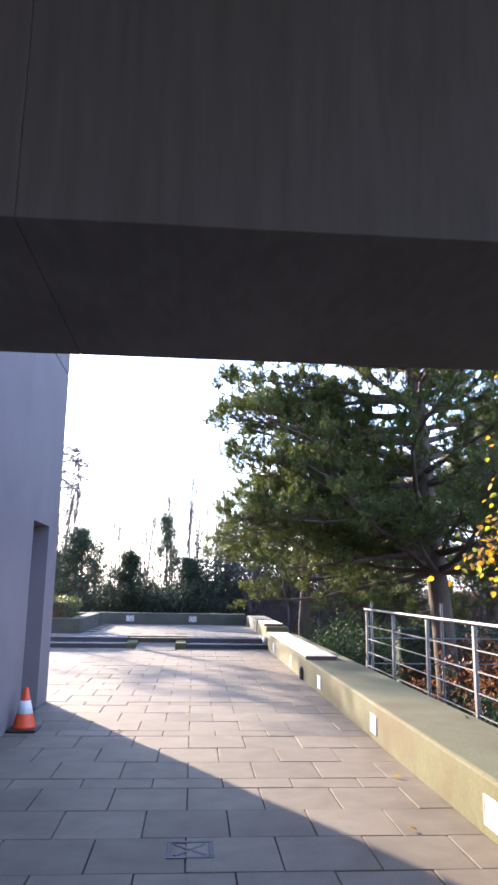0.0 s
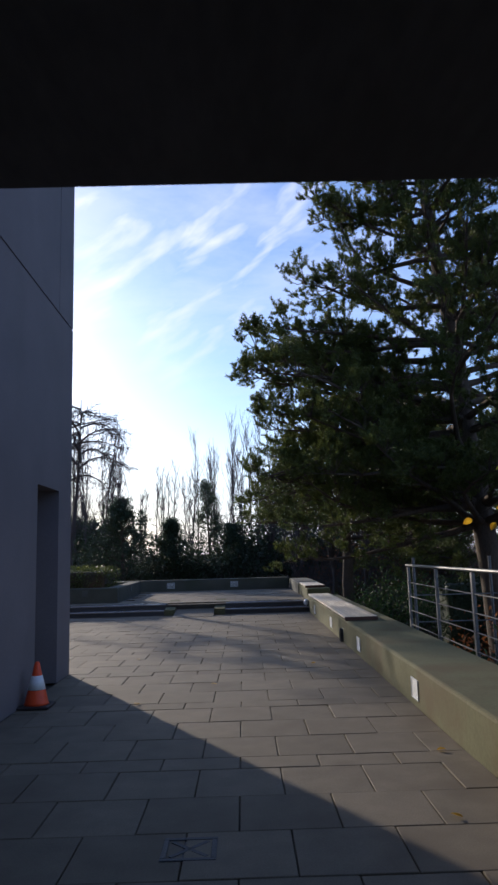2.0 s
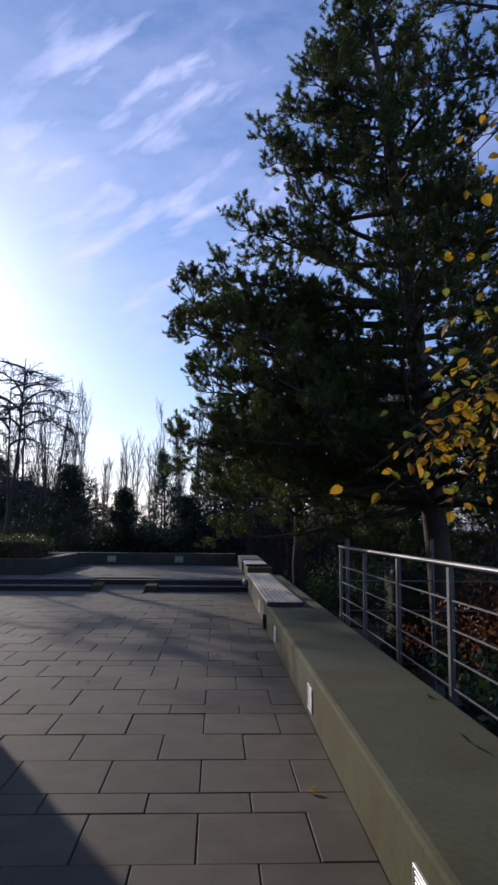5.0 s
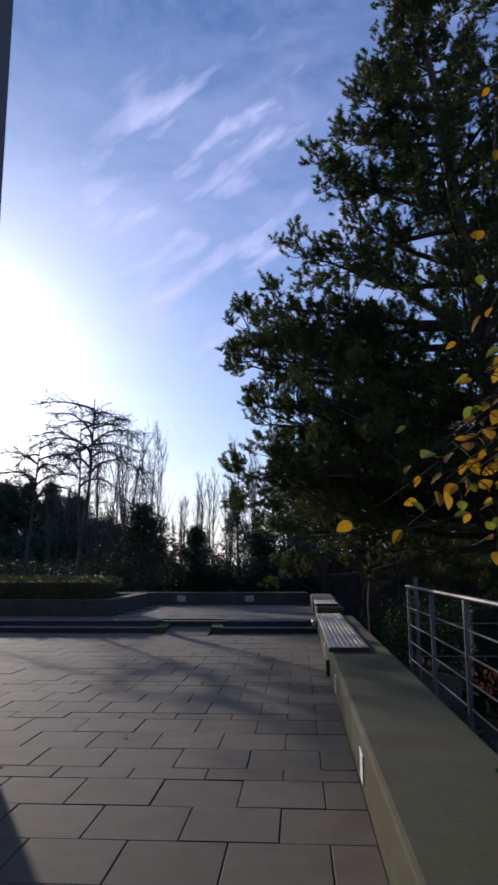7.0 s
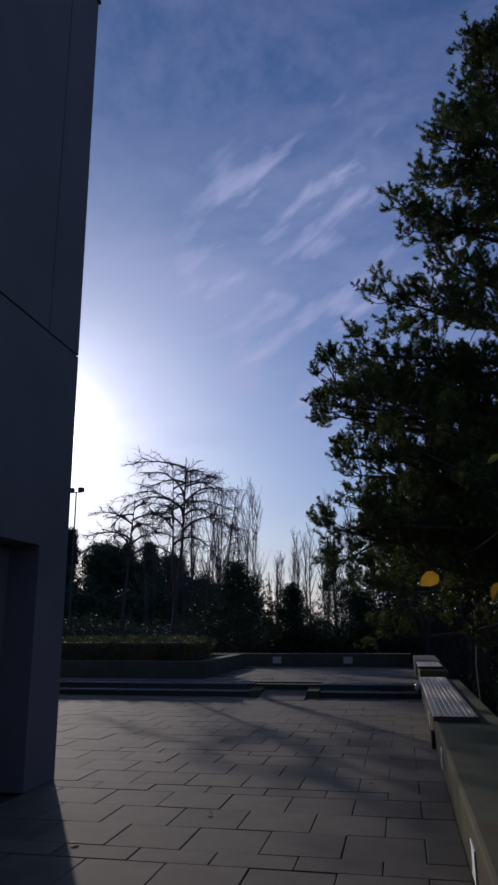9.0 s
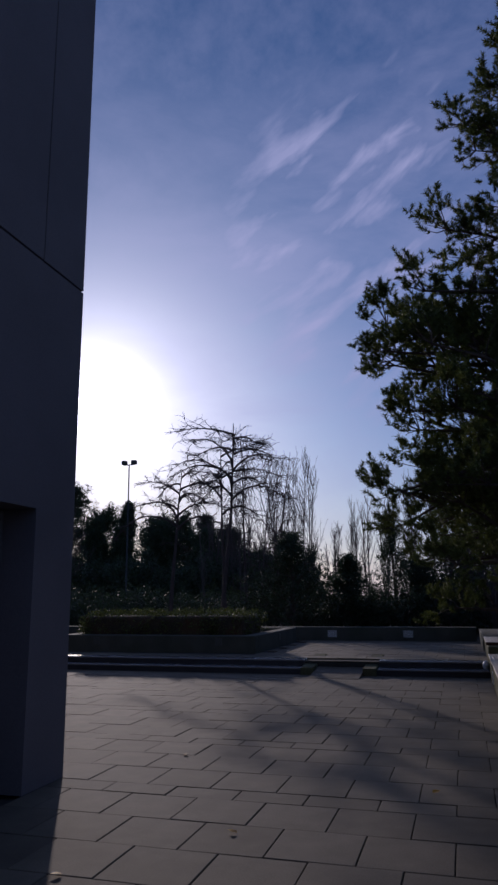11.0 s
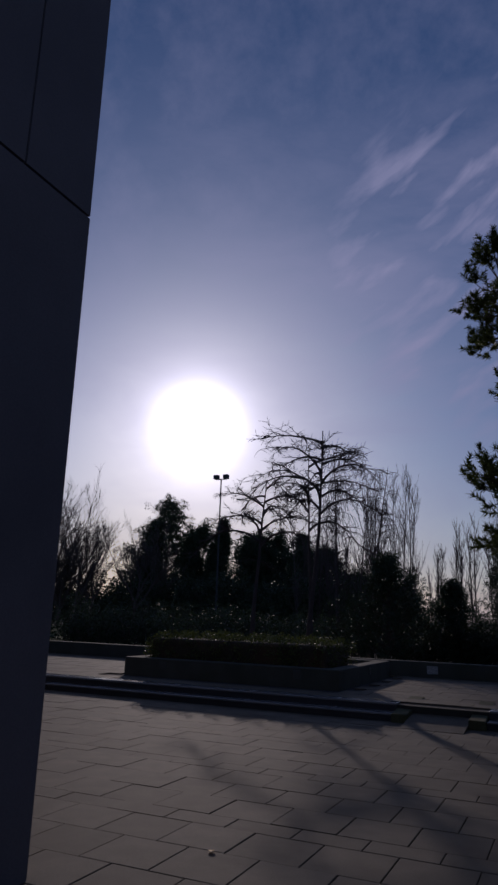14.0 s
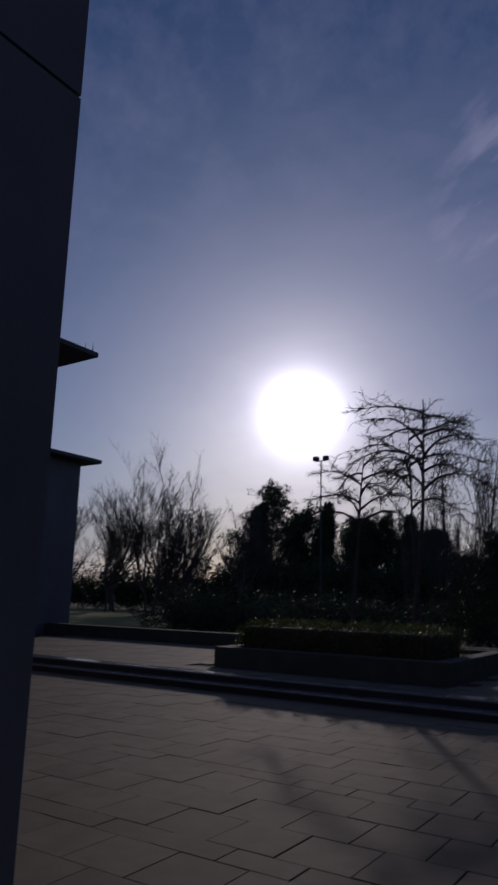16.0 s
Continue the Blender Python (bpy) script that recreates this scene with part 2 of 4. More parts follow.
YELLOW = material("yellow_autumn_leaf", (0.75, 0.46, 0.03), (0.62, 0.3, 0.02), 0.45, 0, 6, 30, 0, island=0.25, translucent=0.5)
LIME = material("yellow_green_leaf", (0.42, 0.45, 0.05), (0.3, 0.36, 0.04), 0.45, 0, 6, 30, 0, island=0.25, translucent=0.5)
FACADE = material("dark_facade_panel", (0.16, 0.16, 0.18), (0.12, 0.12, 0.135), 0.6, 0, 1.5, 30, 0.05)
ROOFING = material("roof_fascia_metal", (0.09, 0.085, 0.085), None, 0.5, 0.3, 2, 30, 0.05)


# ---- mesh helpers ----
def mesh_object(name, bm, mat, parent=None, label="", smooth=False):
    me = bpy.data.meshes.new(name)
    bm.to_mesh(me)
    bm.free()
    if mat:
        me.materials.append(mat)
    if smooth:
        for p in me.polygons:
            p.use_smooth = True
    ob = new(name, me)
    if parent:
        ob.parent = parent
    if label:
        ob["label"] = label
    return ob


part = mesh_object


def soup(name, verts, faces, mat, parent=None, label="", smooth=False):
    me = bpy.data.meshes.new(name)
    me.from_pydata(verts, [], faces)
    if mat:
        me.materials.append(mat)
    if smooth:
        for p in me.polygons:
            p.use_smooth = True
    ob = new(name, me)
    if parent:
        ob.parent = parent
    if label:
        ob["label"] = label
    return ob


def thing(name, label, category, group="", at=(0, 0, 0), kind=""):
    ob = new(name)
    ob.location = at
    ob.empty_display_size = 0.1
    return tagged(ob, label, category, group, kind)


def add_box(bm, x0, y0, z0, x1, y1, z1, bevel=0.0, seg=1):
    r = bmesh.ops.create_cube(bm, size=1, matrix=Matrix.Translation(((x0 + x1) / 2, (y0 + y1) / 2, (z0 + z1) / 2)) @ Matrix.Diagonal((x1 - x0, y1 - y0, z1 - z0, 1)))
    if bevel:
        es = list({e for v in r["verts"] for e in v.link_edges})
        bmesh.ops.bevel(bm, geom=es, offset=bevel, segments=seg, affect="EDGES", profile=0.5)


def box(x0, y0, z0, x1, y1, z1, bevel=0.0, seg=1):
    bm = bmesh.new()
    add_box(bm, x0, y0, z0, x1, y1, z1, bevel, seg)
    return bm


def rod(p0, p1, r0, r1=None, sides=10):
    bm = bmesh.new()
    p0, p1 = Vector(p0), Vector(p1)
    d = p1 - p0
    m = Matrix.Translation((p0 + p1) / 2) @ d.to_track_quat("Z", "Y").to_matrix().to_4x4()
    bmesh.ops.create_cone(bm, cap_ends=True, segments=sides, radius1=r0, radius2=r0 if r1 is None else r1, depth=d.length, matrix=m)
    return bm


def lathe(profile, sides=24):
    bm = bmesh.new()
    rings = []
    for r, z in profile:
        rings.append([bm.verts.new((r * math.cos(2 * math.pi * i / sides), r * math.sin(2 * math.pi * i / sides), z)) for i in range(sides)])
    for a, b in zip(rings, rings[1:]):
        for i in range(sides):
            bm.faces.new((a[i], a[(i + 1) % sides], b[(i + 1) % sides], b[i]))
    bm.faces.new(rings[-1])
    bm.faces.new(rings[0][::-1])
    return bm


def extrude_outline(points, z0, z1):
    """A prism over a closed outline, counter-clockwise."""
    bm = bmesh.new()
    lo = [bm.verts.new((x, y, z0)) for x, y in points]
    hi = [bm.verts.new((x, y, z1)) for x, y in points]
    n = len(points)
    for i in range(n):
        bm.faces.new((lo[i], lo[(i + 1) % n], hi[(i + 1) % n], hi[i]))
    bm.faces.new(hi)
    bm.faces.new(lo[::-1])
    return bm


# ---- ground and terrace setting ----
WALL_X, CORNER_Y, WALL_IN, WALL_OUT, LOW = -2.98, 3.03, 1.18, 2.02, 0.40
STEP_Y, TERRACE = 12.1, 0.28


def terrain():
    """One sheet to the horizon: level behind the terrace, sunk beside it to the east."""
    bm = bmesh.new()
    xs = [-2500, -400, -120, -60, -40, -25, -14, -5, 0, 2.0, 2.25, 4, 6, 8, 11, 15, 20, 30, 60, 150, 500, 2500]
    ys = [-2500, -300, -60, -22, -12, -4, 0, 4, 8, 12, 16, 19.2, 21, 24, 28, 34, 42, 55, 80, 140, 400, 2500]
    grid = []
    for y in ys:
        row = []
        for x in xs:
            z = -0.3
            if x > 2.1:
                z = -1.35 + 0.12 * noise.noise((x * 0.3, y * 0.3, 0))
            elif y > 19.5:
                z = -0.15 + 0.3 * noise.noise((x * 0.15, y * 0.15, 4))
            if abs(x) > 100 or abs(y) > 100:
                z = -1.0
            row.append(bm.verts.new((x, y, z)))
        grid.append(row)
    for a, b in zip(grid, grid[1:]):
        for i in range(len(xs) - 1):
            bm.faces.new((a[i], a[i + 1], b[i + 1], b[i]))
    return tagged(mesh_object("ground", bm, SOIL, smooth=True), "brown leaf-littered soil with thin winter grass", "ground", kind="structure")


terrain()
lawn = tagged(mesh_object("ground_lawn", box(-60, 26, -0.12, -13, 60, 0.1, 0.02), GRASS), "short yellow-green winter lawn behind the terrace", "lawn", kind="structure")

floor = tagged(mesh_object("floor", box(-24, -20, -0.28, WALL_IN + 0.1, STEP_Y + 0.1, -0.035), JOINT), "grey concrete slab paving laid in staggered courses", "floor", kind="structure")
upper = tagged(mesh_object("floor_upper_terrace", box(-24, STEP_Y + 0.36, -0.2, 1.6, 19.2, TERRACE - 0.03), JOINT), "raised terrace of dark worn concrete slabs", "floor", kind="structure")

# building: shaded wall with a doorway recess
wall_w = tagged(new("wall_west"), "tall lilac-grey rendered wall with panel joints and a doorway recess", "wall", kind="structure")
DOOR0, DOOR1, DOOR_H = 1.38, 2.36, 2.47
for a, b, c, d in ((-6.0, 0, DOOR0, 4.9), (DOOR1, 0, CORNER_Y, 4.9), (DOOR0, DOOR_H, DOOR1, 4.9)):
    part("wall_panel", box(WALL_X - 0.5, a, b, WALL_X, c, d), RENDERED, wall_w)
for a, c in ((-6.0, -1.62), (-1.6, 2.25), (2.27, CORNER_Y)):
    part("wall_panel", box(WALL_X - 0.5, a, 4.925, WALL_X, c, 10.4), RENDERED, wall_w)
part("joint_backing", box(WALL_X - 0.45, -6.0, 4.5, WALL_X - 0.03, CORNER_Y - 0.03, 10.3), DARKPANEL, wall_w)
part("parapet_coping", box(WALL_X - 0.6, -6.05, 10.4, WALL_X + 0.03, CORNER_Y + 0.03, 10.47, 0.008), ROOFING, wall_w)
door_1 = tagged(mesh_object("door_1", box(WALL_X - 0.48, DOOR0 + 0.01, 0.0, WALL_X - 0.34, DOOR1 - 0.01, DOOR_H - 0.01, 0.006), DARKPANEL), "plain dark grey door set deep in the recess", "door", kind="structure")
tagged(mesh_object("wall_building_body", box(-20, -6.0, 0, WALL_X - 0.5, CORNER_Y - 0.05, 10.3), RENDERED), "rendered body of the building", "wall", kind="structure")

# concrete beam that bridges the passage
beam = tagged(new("wall_beam"), "heavy shuttered concrete beam bridging the passage overhead", "beam", kind="structure")
xs = [-6.0, -1.32, 1.1, 3.4, 6.0]
for a, b in zip(xs, xs[1:]):
    part("beam_panel", box(a + 0.0004, -6.44, 2.455, b - 0.0004, -5.49, 4.6, 0.002), BEAM, beam)
part("beam_core", box(-6, -6.43, 2.465, 6, -5.5, 4.55), BEAM, beam)
# Unseen walls and soffit added to keep skylight off the beam.
tagged(mesh_object("wall_south_west", box(-3.5, -20, 0, WALL_X, -6.02, 4.6), RENDERED), "unseen rendered wall added beside the passage", "wall", kind="structure")

tagged(mesh_object("ceiling_unseen", box(-3.5, -20, 4.3, 6, -6.43, 4.6), BEAM), "unseen concrete soffit added to dim the beam", "ceiling", kind="structure")
tagged(mesh_object("wall_south_unseen", box(-3.5, -20.3, 0, 6, -20.0, 4.6), RENDERED), "unseen rendered wall added to dim the beam", "wall", kind="structure")

# rear wing and its neighbour
wing = thing("building", "dark rear wing with an overhanging roof edge", "building")
part("wall", box(-30, 3.0, 0, -11.3, 9.6, 6.4), FACADE, wing)
bm = box(-30.0, 3.0, 6.4, -10.38, 10.4, 6.78)
for v in bm.verts:
    if v.co.z < 6.5 and v.co.x > -11:
        v.co.z = 6.68
part("roof", bm, ROOFING, wing, "tapering dark roof overhang")
for i in range(10):
    part("spike", rod((-10.46 - 0.12 * i, 10.3 - 0.1 * i, 6.77), (-10.48 - 0.12 * i, 10.33 - 0.1 * i, 7.0), 0.012, 0.003, 5), STEEL, wing)
tower = thing("building", "dark square block with a thin projecting flat roof", "building")
part("wall", box(-34, 14.0, -0.2, -21.2, 20.2, 7.0), FACADE, tower)
part("roof", box(-34.3, 13.4, 7.0, -20.6, 20.8, 7.16, 0.02), ROOFING, tower, "thin projecting flat roof")

# low wall on the garden side
low_wall = tagged(new("wall_low_east"), "low algae-stained concrete wall along the terrace edge", "wall", kind="structure")
part("wall_block", box(WALL_IN, -9, -1.4, WALL_OUT, 12.55, LOW, 0.03, 2), MOSSY, low_wall)
part("wall_block", box(WALL_IN, 12.56, -1.4, WALL_OUT - 0.2, 15.3, 0.58, 0.03, 2), MOSSY, low_wall)
part("wall_block", box(WALL_IN - 0.04, 15.31, -1.4, WALL_OUT - 0.2, 19.4, 0.62, 0.03, 2), CONCRETE, low_wall)
parapet = tagged(new("wall_north_parapet"), "low dark concrete parapet closing the raised terrace", "wall", kind="structure")
part("wall_block", box(-24, 19.0, -0.3, WALL_IN - 0.11, 19.35, TERRACE + 0.4, 0.015), CONCRETE, parapet)


# ---- steps ----
def steps_run(x0, x1):
    run = tagged(new("step_flight"), "two shallow concrete steps with dark risers and lightened treads", "steps", kind="structure")
    for i in range(2):
        y, z = STEP_Y + 0.34 * i, 0.14 * (i + 1)
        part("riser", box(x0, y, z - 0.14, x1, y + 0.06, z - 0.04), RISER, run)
        x = x0
        while x < x1 - 0.01:
            e = min(x + 1.8, x1)
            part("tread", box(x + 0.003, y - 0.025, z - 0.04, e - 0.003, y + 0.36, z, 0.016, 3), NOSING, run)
            x = e
    return run


steps_run(-20.0, -2.67)
steps_run(-1.06, WALL_IN)
ramp = tagged(new("floor_ramp"), "short sloping ramp of pale concrete between two kerbs", "ramp", kind="structure")
bm = bmesh.new()
add_box(bm, -2.39, STEP_Y - 0.7, -0.2, -1.35, STEP_Y + 1.6, TERRACE + 0.002)
for v in bm.verts:
    if v.co.z > 0 and v.co.y < STEP_Y:
        v.co.z = 0.005
part("ramp_slab", bm, SLAB_FAR, ramp)
for x0 in (-2.67, -1.35):
    bm = box(x0, STEP_Y - 0.12, -0.1, x0 + 0.285, STEP_Y + 1.55, 0.31)
    for v in bm.verts:
        if v.co.z > 0 and v.co.y < STEP_Y:
            v.co.z = 0.15
    bmesh.ops.bevel(bm, geom=bm.edges[:], offset=0.012, segments=2, affect="EDGES")
    part("cheek", bm, MOSSY, ramp)


# ---- planter with hedge ----
planter = thing("planter", "long raised concrete planter with flat coping and small lights", "planter")
PX0, PX1, PY0, PY1, PZ = -9.7, -4.25, 14.0, 18.6, 0.68
for x0, y0, x1, y1 in ((PX0, PY0, PX1, PY0 + 0.35), (PX0, PY1 - 0.35, PX1, PY1), (PX0, PY0 + 0.352, PX0 + 0.35, PY1 - 0.352), (PX1 - 0.35, PY0 + 0.352, PX1, PY1 - 0.352)):
    part("planter_wall", box(x0, y0, TERRACE - 0.05, x1, y1, PZ, 0.015), CONCRETE, planter)
part("soil", box(PX0 + 0.3, PY0 + 0.3, TERRACE - 0.05, PX1 - 0.3, PY1 - 0.3, PZ - 0.1), SOIL, planter)
for x in (-8.6, -5.2):
    part("light_panel", box(x - 0.09, PY0 - 0.012, 0.44, x + 0.09, PY0 + 0.01, 0.62, 0.004), LAMP_SHADED, planter, "small opal light panel, colour darkened for shade")
part("light_panel", box(PX1 - 0.01, 16.4, 0.44, PX1 + 0.012, 16.58, 0.62, 0.004), LAMP_SHADED, planter, "small opal light panel, colour darkened for shade")


def leaf_cloud(rng, centres, radius, count, length, width, flat=0.0):
    """Small folded leaves scattered about each centre: arrays for one mesh."""
    c = np.repeat(np.asarray(centres, float), count, axis=0)
    n = len(c)
    r = np.repeat(np.broadcast_to(np.asarray(radius, float), (len(centres),)), count)
    d = rng.normal(size=(n, 3))
    d /= np.linalg.norm(d, axis=1)[:, None]
    pos = c + d * (r * rng.random(n) ** 0.45)[:, None]
    a = d + rng.normal(size=(n, 3)) * 0.6
    a[:, 2] += flat
    a /= np.linalg.norm(a, axis=1)[:, None]
    b = np.cross(a, rng.normal(size=(n, 3)))
    b /= np.linalg.norm(b, axis=1)[:, None]
    ln = (length * rng.uniform(0.7, 1.3, n))[:, None]
    wd = (width * rng.uniform(0.7, 1.3, n))[:, None]
    v = np.stack([pos, pos + a * ln * 0.5 + b * wd * 0.5, pos + a * ln, pos + a * ln * 0.5 - b * wd * 0.5], axis=1).reshape(-1, 3)
    f = np.arange(4 * n).reshape(-1, 4)
    return v.tolist(), f.tolist()


def tuft_cloud(rng, centres, dirs, needles, length, width, shoot):
    """Bottle-brush shoots: needles stand round the last stretch of each twig."""
    k = len(centres)
    c, s = np.repeat(np.asarray(centres, float), needles, axis=0), np.repeat(np.asarray(dirs, float), needles, axis=0)
    n = k * needles
    d = np.cross(s, rng.normal(size=(n, 3)))
    d /= np.linalg.norm(d, axis=1)[:, None]
    a = s * rng.uniform(0.25, 1.0, n)[:, None] + d * 0.85
    a /= np.linalg.norm(a, axis=1)[:, None]
    b = np.cross(a, rng.normal(size=(n, 3)))
    b /= np.linalg.norm(b, axis=1)[:, None]
    size = np.repeat(rng.uniform(0.75, 1.25, k), needles)
    ln = (length * size * rng.uniform(0.75, 1.2, n))[:, None]
    p = c + s * (shoot * size * rng.random(n))[:, None]
    v = np.stack([p - b * width / 2, p + b * width / 2, p + a * ln], axis=1).reshape(-1, 3)
    return v.tolist(), np.arange(3 * n).reshape(-1, 3).tolist()


class Tubes:
    """Tapered limbs gathered into one mesh."""

    def __init__(self):
        self.v, self.f = [], []

    def limb(self, pts, radii, sides=5):
        base = len(self.v)
        for i, (p, r) in enumerate(zip(pts, radii)):
            d = (pts[min(i + 1, len(pts) - 1)] - pts[max(i - 1, 0)]).normalized()
            u = d.orthogonal().normalized()
            w = d.cross(u)
            for k in range(sides):
                t = 2 * math.pi * k / sides
                self.v.append(tuple(p + (u * math.cos(t) + w * math.sin(t)) * r))
        for i in range(len(pts) - 1):
            for k in range(sides):
                a, b = base + i * sides + k, base + i * sides + (k + 1) % sides
                self.f.append((a, b, b + sides, a + sides))


def wander(rnd, p, d, length, steps, jitter, lift=0.0):
    pts, d = [Vector(p)], Vector(d).normalized()
    for _ in range(steps):
        d = (d + Vector((rnd.gauss(0, jitter), rnd.gauss(0, jitter), rnd.gauss(0, jitter) + lift))).normalized()
        pts.append(pts[-1] + d * (length / steps))
    return pts, d


# hedge in the planter
rng = np.random.default_rng(5)
hedge = thing("hedge", "clipped yellow-green hedge growing in the planter", "hedge")
core = bmesh.new()
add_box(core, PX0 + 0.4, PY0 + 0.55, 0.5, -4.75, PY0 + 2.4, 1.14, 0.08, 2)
# Solid box in the soil colour fills the hedge behind its leaves.
part("hedge_core", core, SOIL, hedge, "solid dark core behind the leaves")
cs = [(rng.uniform(PX0 + 0.35, -4.7), rng.uniform(PY0 + 0.45, PY0 + 2.5), rng.uniform(0.68, 1.22)) for _ in range(1100)]
cs = [c for c in cs if c[1] < PY0 + 0.7 or c[2] > 1.05 or c[0] > -5.1]
hv, hf = leaf_cloud(rng, cs, 0.13, 26, 0.06, 0.035)
soup("hedge_leaves", hv, hf, HEDGE, hedge)


dark_hedge = thing("hedge", "dark clipped hedge standing below the railing", "hedge")
# Filled with a plain box in the conifer leaf colour.
part("hedge_core", box(4.2, 9.7, -1.35, 7.4, 10.5, 0.72, 0.1, 2), CONIFER, dark_hedge, "solid dark core behind the leaves")
cs = [(rng.uniform(4.1, 7.5), rng.uniform(9.6, 10.6), rng.uniform(-1.2, 0.8)) for _ in range(1100)]
cs = [c for c in cs if c[1] < 9.85 or c[2] > 0.62 or c[0] < 4.35]
hv, hf = leaf_cloud(rng, cs, 0.13, 22, 0.07, 0.04)
soup("hedge_leaves", hv, hf, CONIFER, dark_hedge)


# ---- traffic cone ----
cone = thing("traffic_cone", "orange traffic cone with a white sleeve by the wall", "traffic cone", at=(-2.81, 0.9, 0))
bm = box(-0.17, -0.17, 0.0, 0.17, 0.17, 0.035, 0.02, 2)
part("base", bm, RUBBER, cone, "dark rubber base")
part("body", lathe([(0.135, 0.036), (0.125, 0.06), (0.092, 0.19), (0.055, 0.33), (0.03, 0.45), (0.022, 0.475), (0.012, 0.478)], 28), ORANGE, cone, smooth=True)
part("sleeve", lathe([(0.0955, 0.191), (0.0575, 0.335)], 28), WHITE, cone, "white reflective sleeve", smooth=True)


# ---- drain cover ----
drain = thing("drain_cover", "small square cast iron drain cover with a crossed grille", "drain cover", at=(-0.87, -2.93, 0.002))
bm = bmesh.new()
for a in ((-0.15, -0.15, 0.15, -0.12), (-0.15, 0.12, 0.15, 0.15), (-0.15, -0.119, -0.12, 0.119), (0.12, -0.119, 0.15, 0.119)):
    add_box(bm, a[0], a[1], -0.03, a[2], a[3], 0.004, 0.002)
part("frame", bm, IRON, drain)
bm = box(-0.118, -0.118, -0.03, 0.118, 0.118, -0.006)
for s in (1, -1):
    r = bmesh.ops.create_cube(bm, size=1, matrix=Matrix.Translation((0, 0, -0.003)) @ Matrix.Rotation(radians(45 * s), 4, "Z") @ Matrix.Diagonal((0.28, 0.025, 0.01, 1)))
part("grille", bm, IRON, drain)


# ---- recessed wall lights on the low wall ----
def wall_light(y, z):
    ob = thing("wall_light", "square opal wall light set in the low wall", "wall light", "lights along the low wall", (WALL_IN, y, z))
    bm = bmesh.new()
    for a in ((-0.14, -0.1, 0.14, -0.088), (-0.14, 0.088, 0.14, 0.1), (-0.14, -0.087, -0.128, 0.087), (0.128, -0.087, 0.14, 0.087)):
        add_box(bm, -0.012, a[0], a[1], 0.02, a[2], a[3], 0.002)
    part("frame", bm, WHITE, ob)
    bm = box(-0.004, -0.127, -0.086, 0.02, 0.127, 0.086)
    panel = part("panel", bm, LAMP_GLASS, ob, "ribbed white opal panel")
    for k in range(8):
        part("rib", box(-0.009, -0.122, -0.079 + k * 0.0205, -0.0035, 0.122, -0.066 + k * 0.0205, 0.002), LAMP_GLASS, panel)
    return ob


first = wall_light(-2.85, 0.17)
dull = wall_light(0, 0)
dull.matrix_basis = pose(-3.2, 19.0, TERRACE + 0.2, 0, 0, 90)
tagged(dull, "square wall light set in the parapet, panel colour darkened for shade", "wall light", "lights along the parapet")
for o in dull.children:
    if o.name.startswith("panel"):
        o.data.materials[0] = LAMP_SHADED
for y in (0.4, 3.95, 7.35, 10.6):
    copy_thing(first, pose(WALL_IN, y, 0.17))
copy_thing(dull, pose(-0.9, 19.0, TERRACE + 0.2, 0, 0, 90))
globe = thing("globe_light", "small round white lamp at the end of the low wall", "wall light", at=(WALL_IN - 0.07, 12.2, 0.24))
bm = bmesh.new()
bmesh.ops.create_uvsphere(bm, u_segments=20, v_segments=12, radius=0.088, matrix=Matrix.Diagonal((0.8, 1, 1, 1)))
part("globe", bm, LAMP_GLASS, globe, "white glass globe", smooth=True)
part("bracket", rod((0.0, 0, 0), (0.08, 0, 0), 0.045, 0.05, 16), IRON, globe)


# ---- slatted benches on the wall ----
def bench(y0, y1, z, x0=WALL_IN - 0.02, slats=8):
    ob = thing("slatted_bench", "weathered timber slat seat fixed on the low wall", "bench", "seats on the wall", (0, 0, 0))
    w = 0.56 / slats
    me = None
    for i in range(slats):
        bm = box(0, y0, 0, w - 0.006, y1, 0.035, 0.004)
        if me is None:
            s = part("slat", bm, WOOD, ob)
            me = s.data
        else:
            bm.free()
            s = new("slat", me)
            s.parent = ob
        s.location = (x0 + i * w, 0, z + 0.03)
    y = y0 + 0.25
    while y < y1:
        part("bearer", box(x0 + 0.02, y - 0.03, z + 0.001, x0 + 0.54, y + 0.03, z + 0.029), IRON, ob, "dark steel bearer")
        y += 1.2
    part("end_board", box(x0 - 0.004, y0 - 0.03, z + 0.002, x0 + 0.555, y0 - 0.002, z + 0.062, 0.004), ENDGRAIN, ob, "dark brown end board")
    return ob


bench(5.2, 12.1, LOW)
bench(12.9, 14.9, 0.58)
bracket = thing("wall_spout", "small black arched spout at the foot of the wall", "spout", at=(WALL_IN, 5.75, 0))
bm = bmesh.new()
for k in range(9):
    a0, a1 = math.pi * k / 9, math.pi * (k + 1) / 9
    for s in (0,):
        vs = [bm.verts.new((-0.05 * j, math.cos(a) * r, 0.14 + math.sin(a) * r)) for a in (a0, a1) for r in (0.05, 0.08) for j in (0, 1)]
        bmesh.ops.convex_hull(bm, input=vs)
add_box(bm, -0.05, -0.08, 0, 0, -0.05, 0.14)
add_box(bm, -0.05, 0.05, 0, 0, 0.08, 0.14)
part("arch", bm, IRON, bracket)


# ---- steel railings outside the wall ----
railing = thing("railing", "galvanised steel railing with thin horizontal wires", "railing")
RX, RTOP = 2.28, 1.30
ys = [-6.7, -5.0, -3.3, -1.6, 0.1, 1.75, 3.42, 5.15]
for y in ys:
    part("post", box(RX - 0.02, y - 0.035, -1.4, RX + 0.02, y + 0.035, RTOP - 0.03, 0.004), STEEL, railing)
part("handrail", rod((RX, -7.4, RTOP), (RX, 5.3, RTOP), 0.022, None, 12), STEEL, railing)
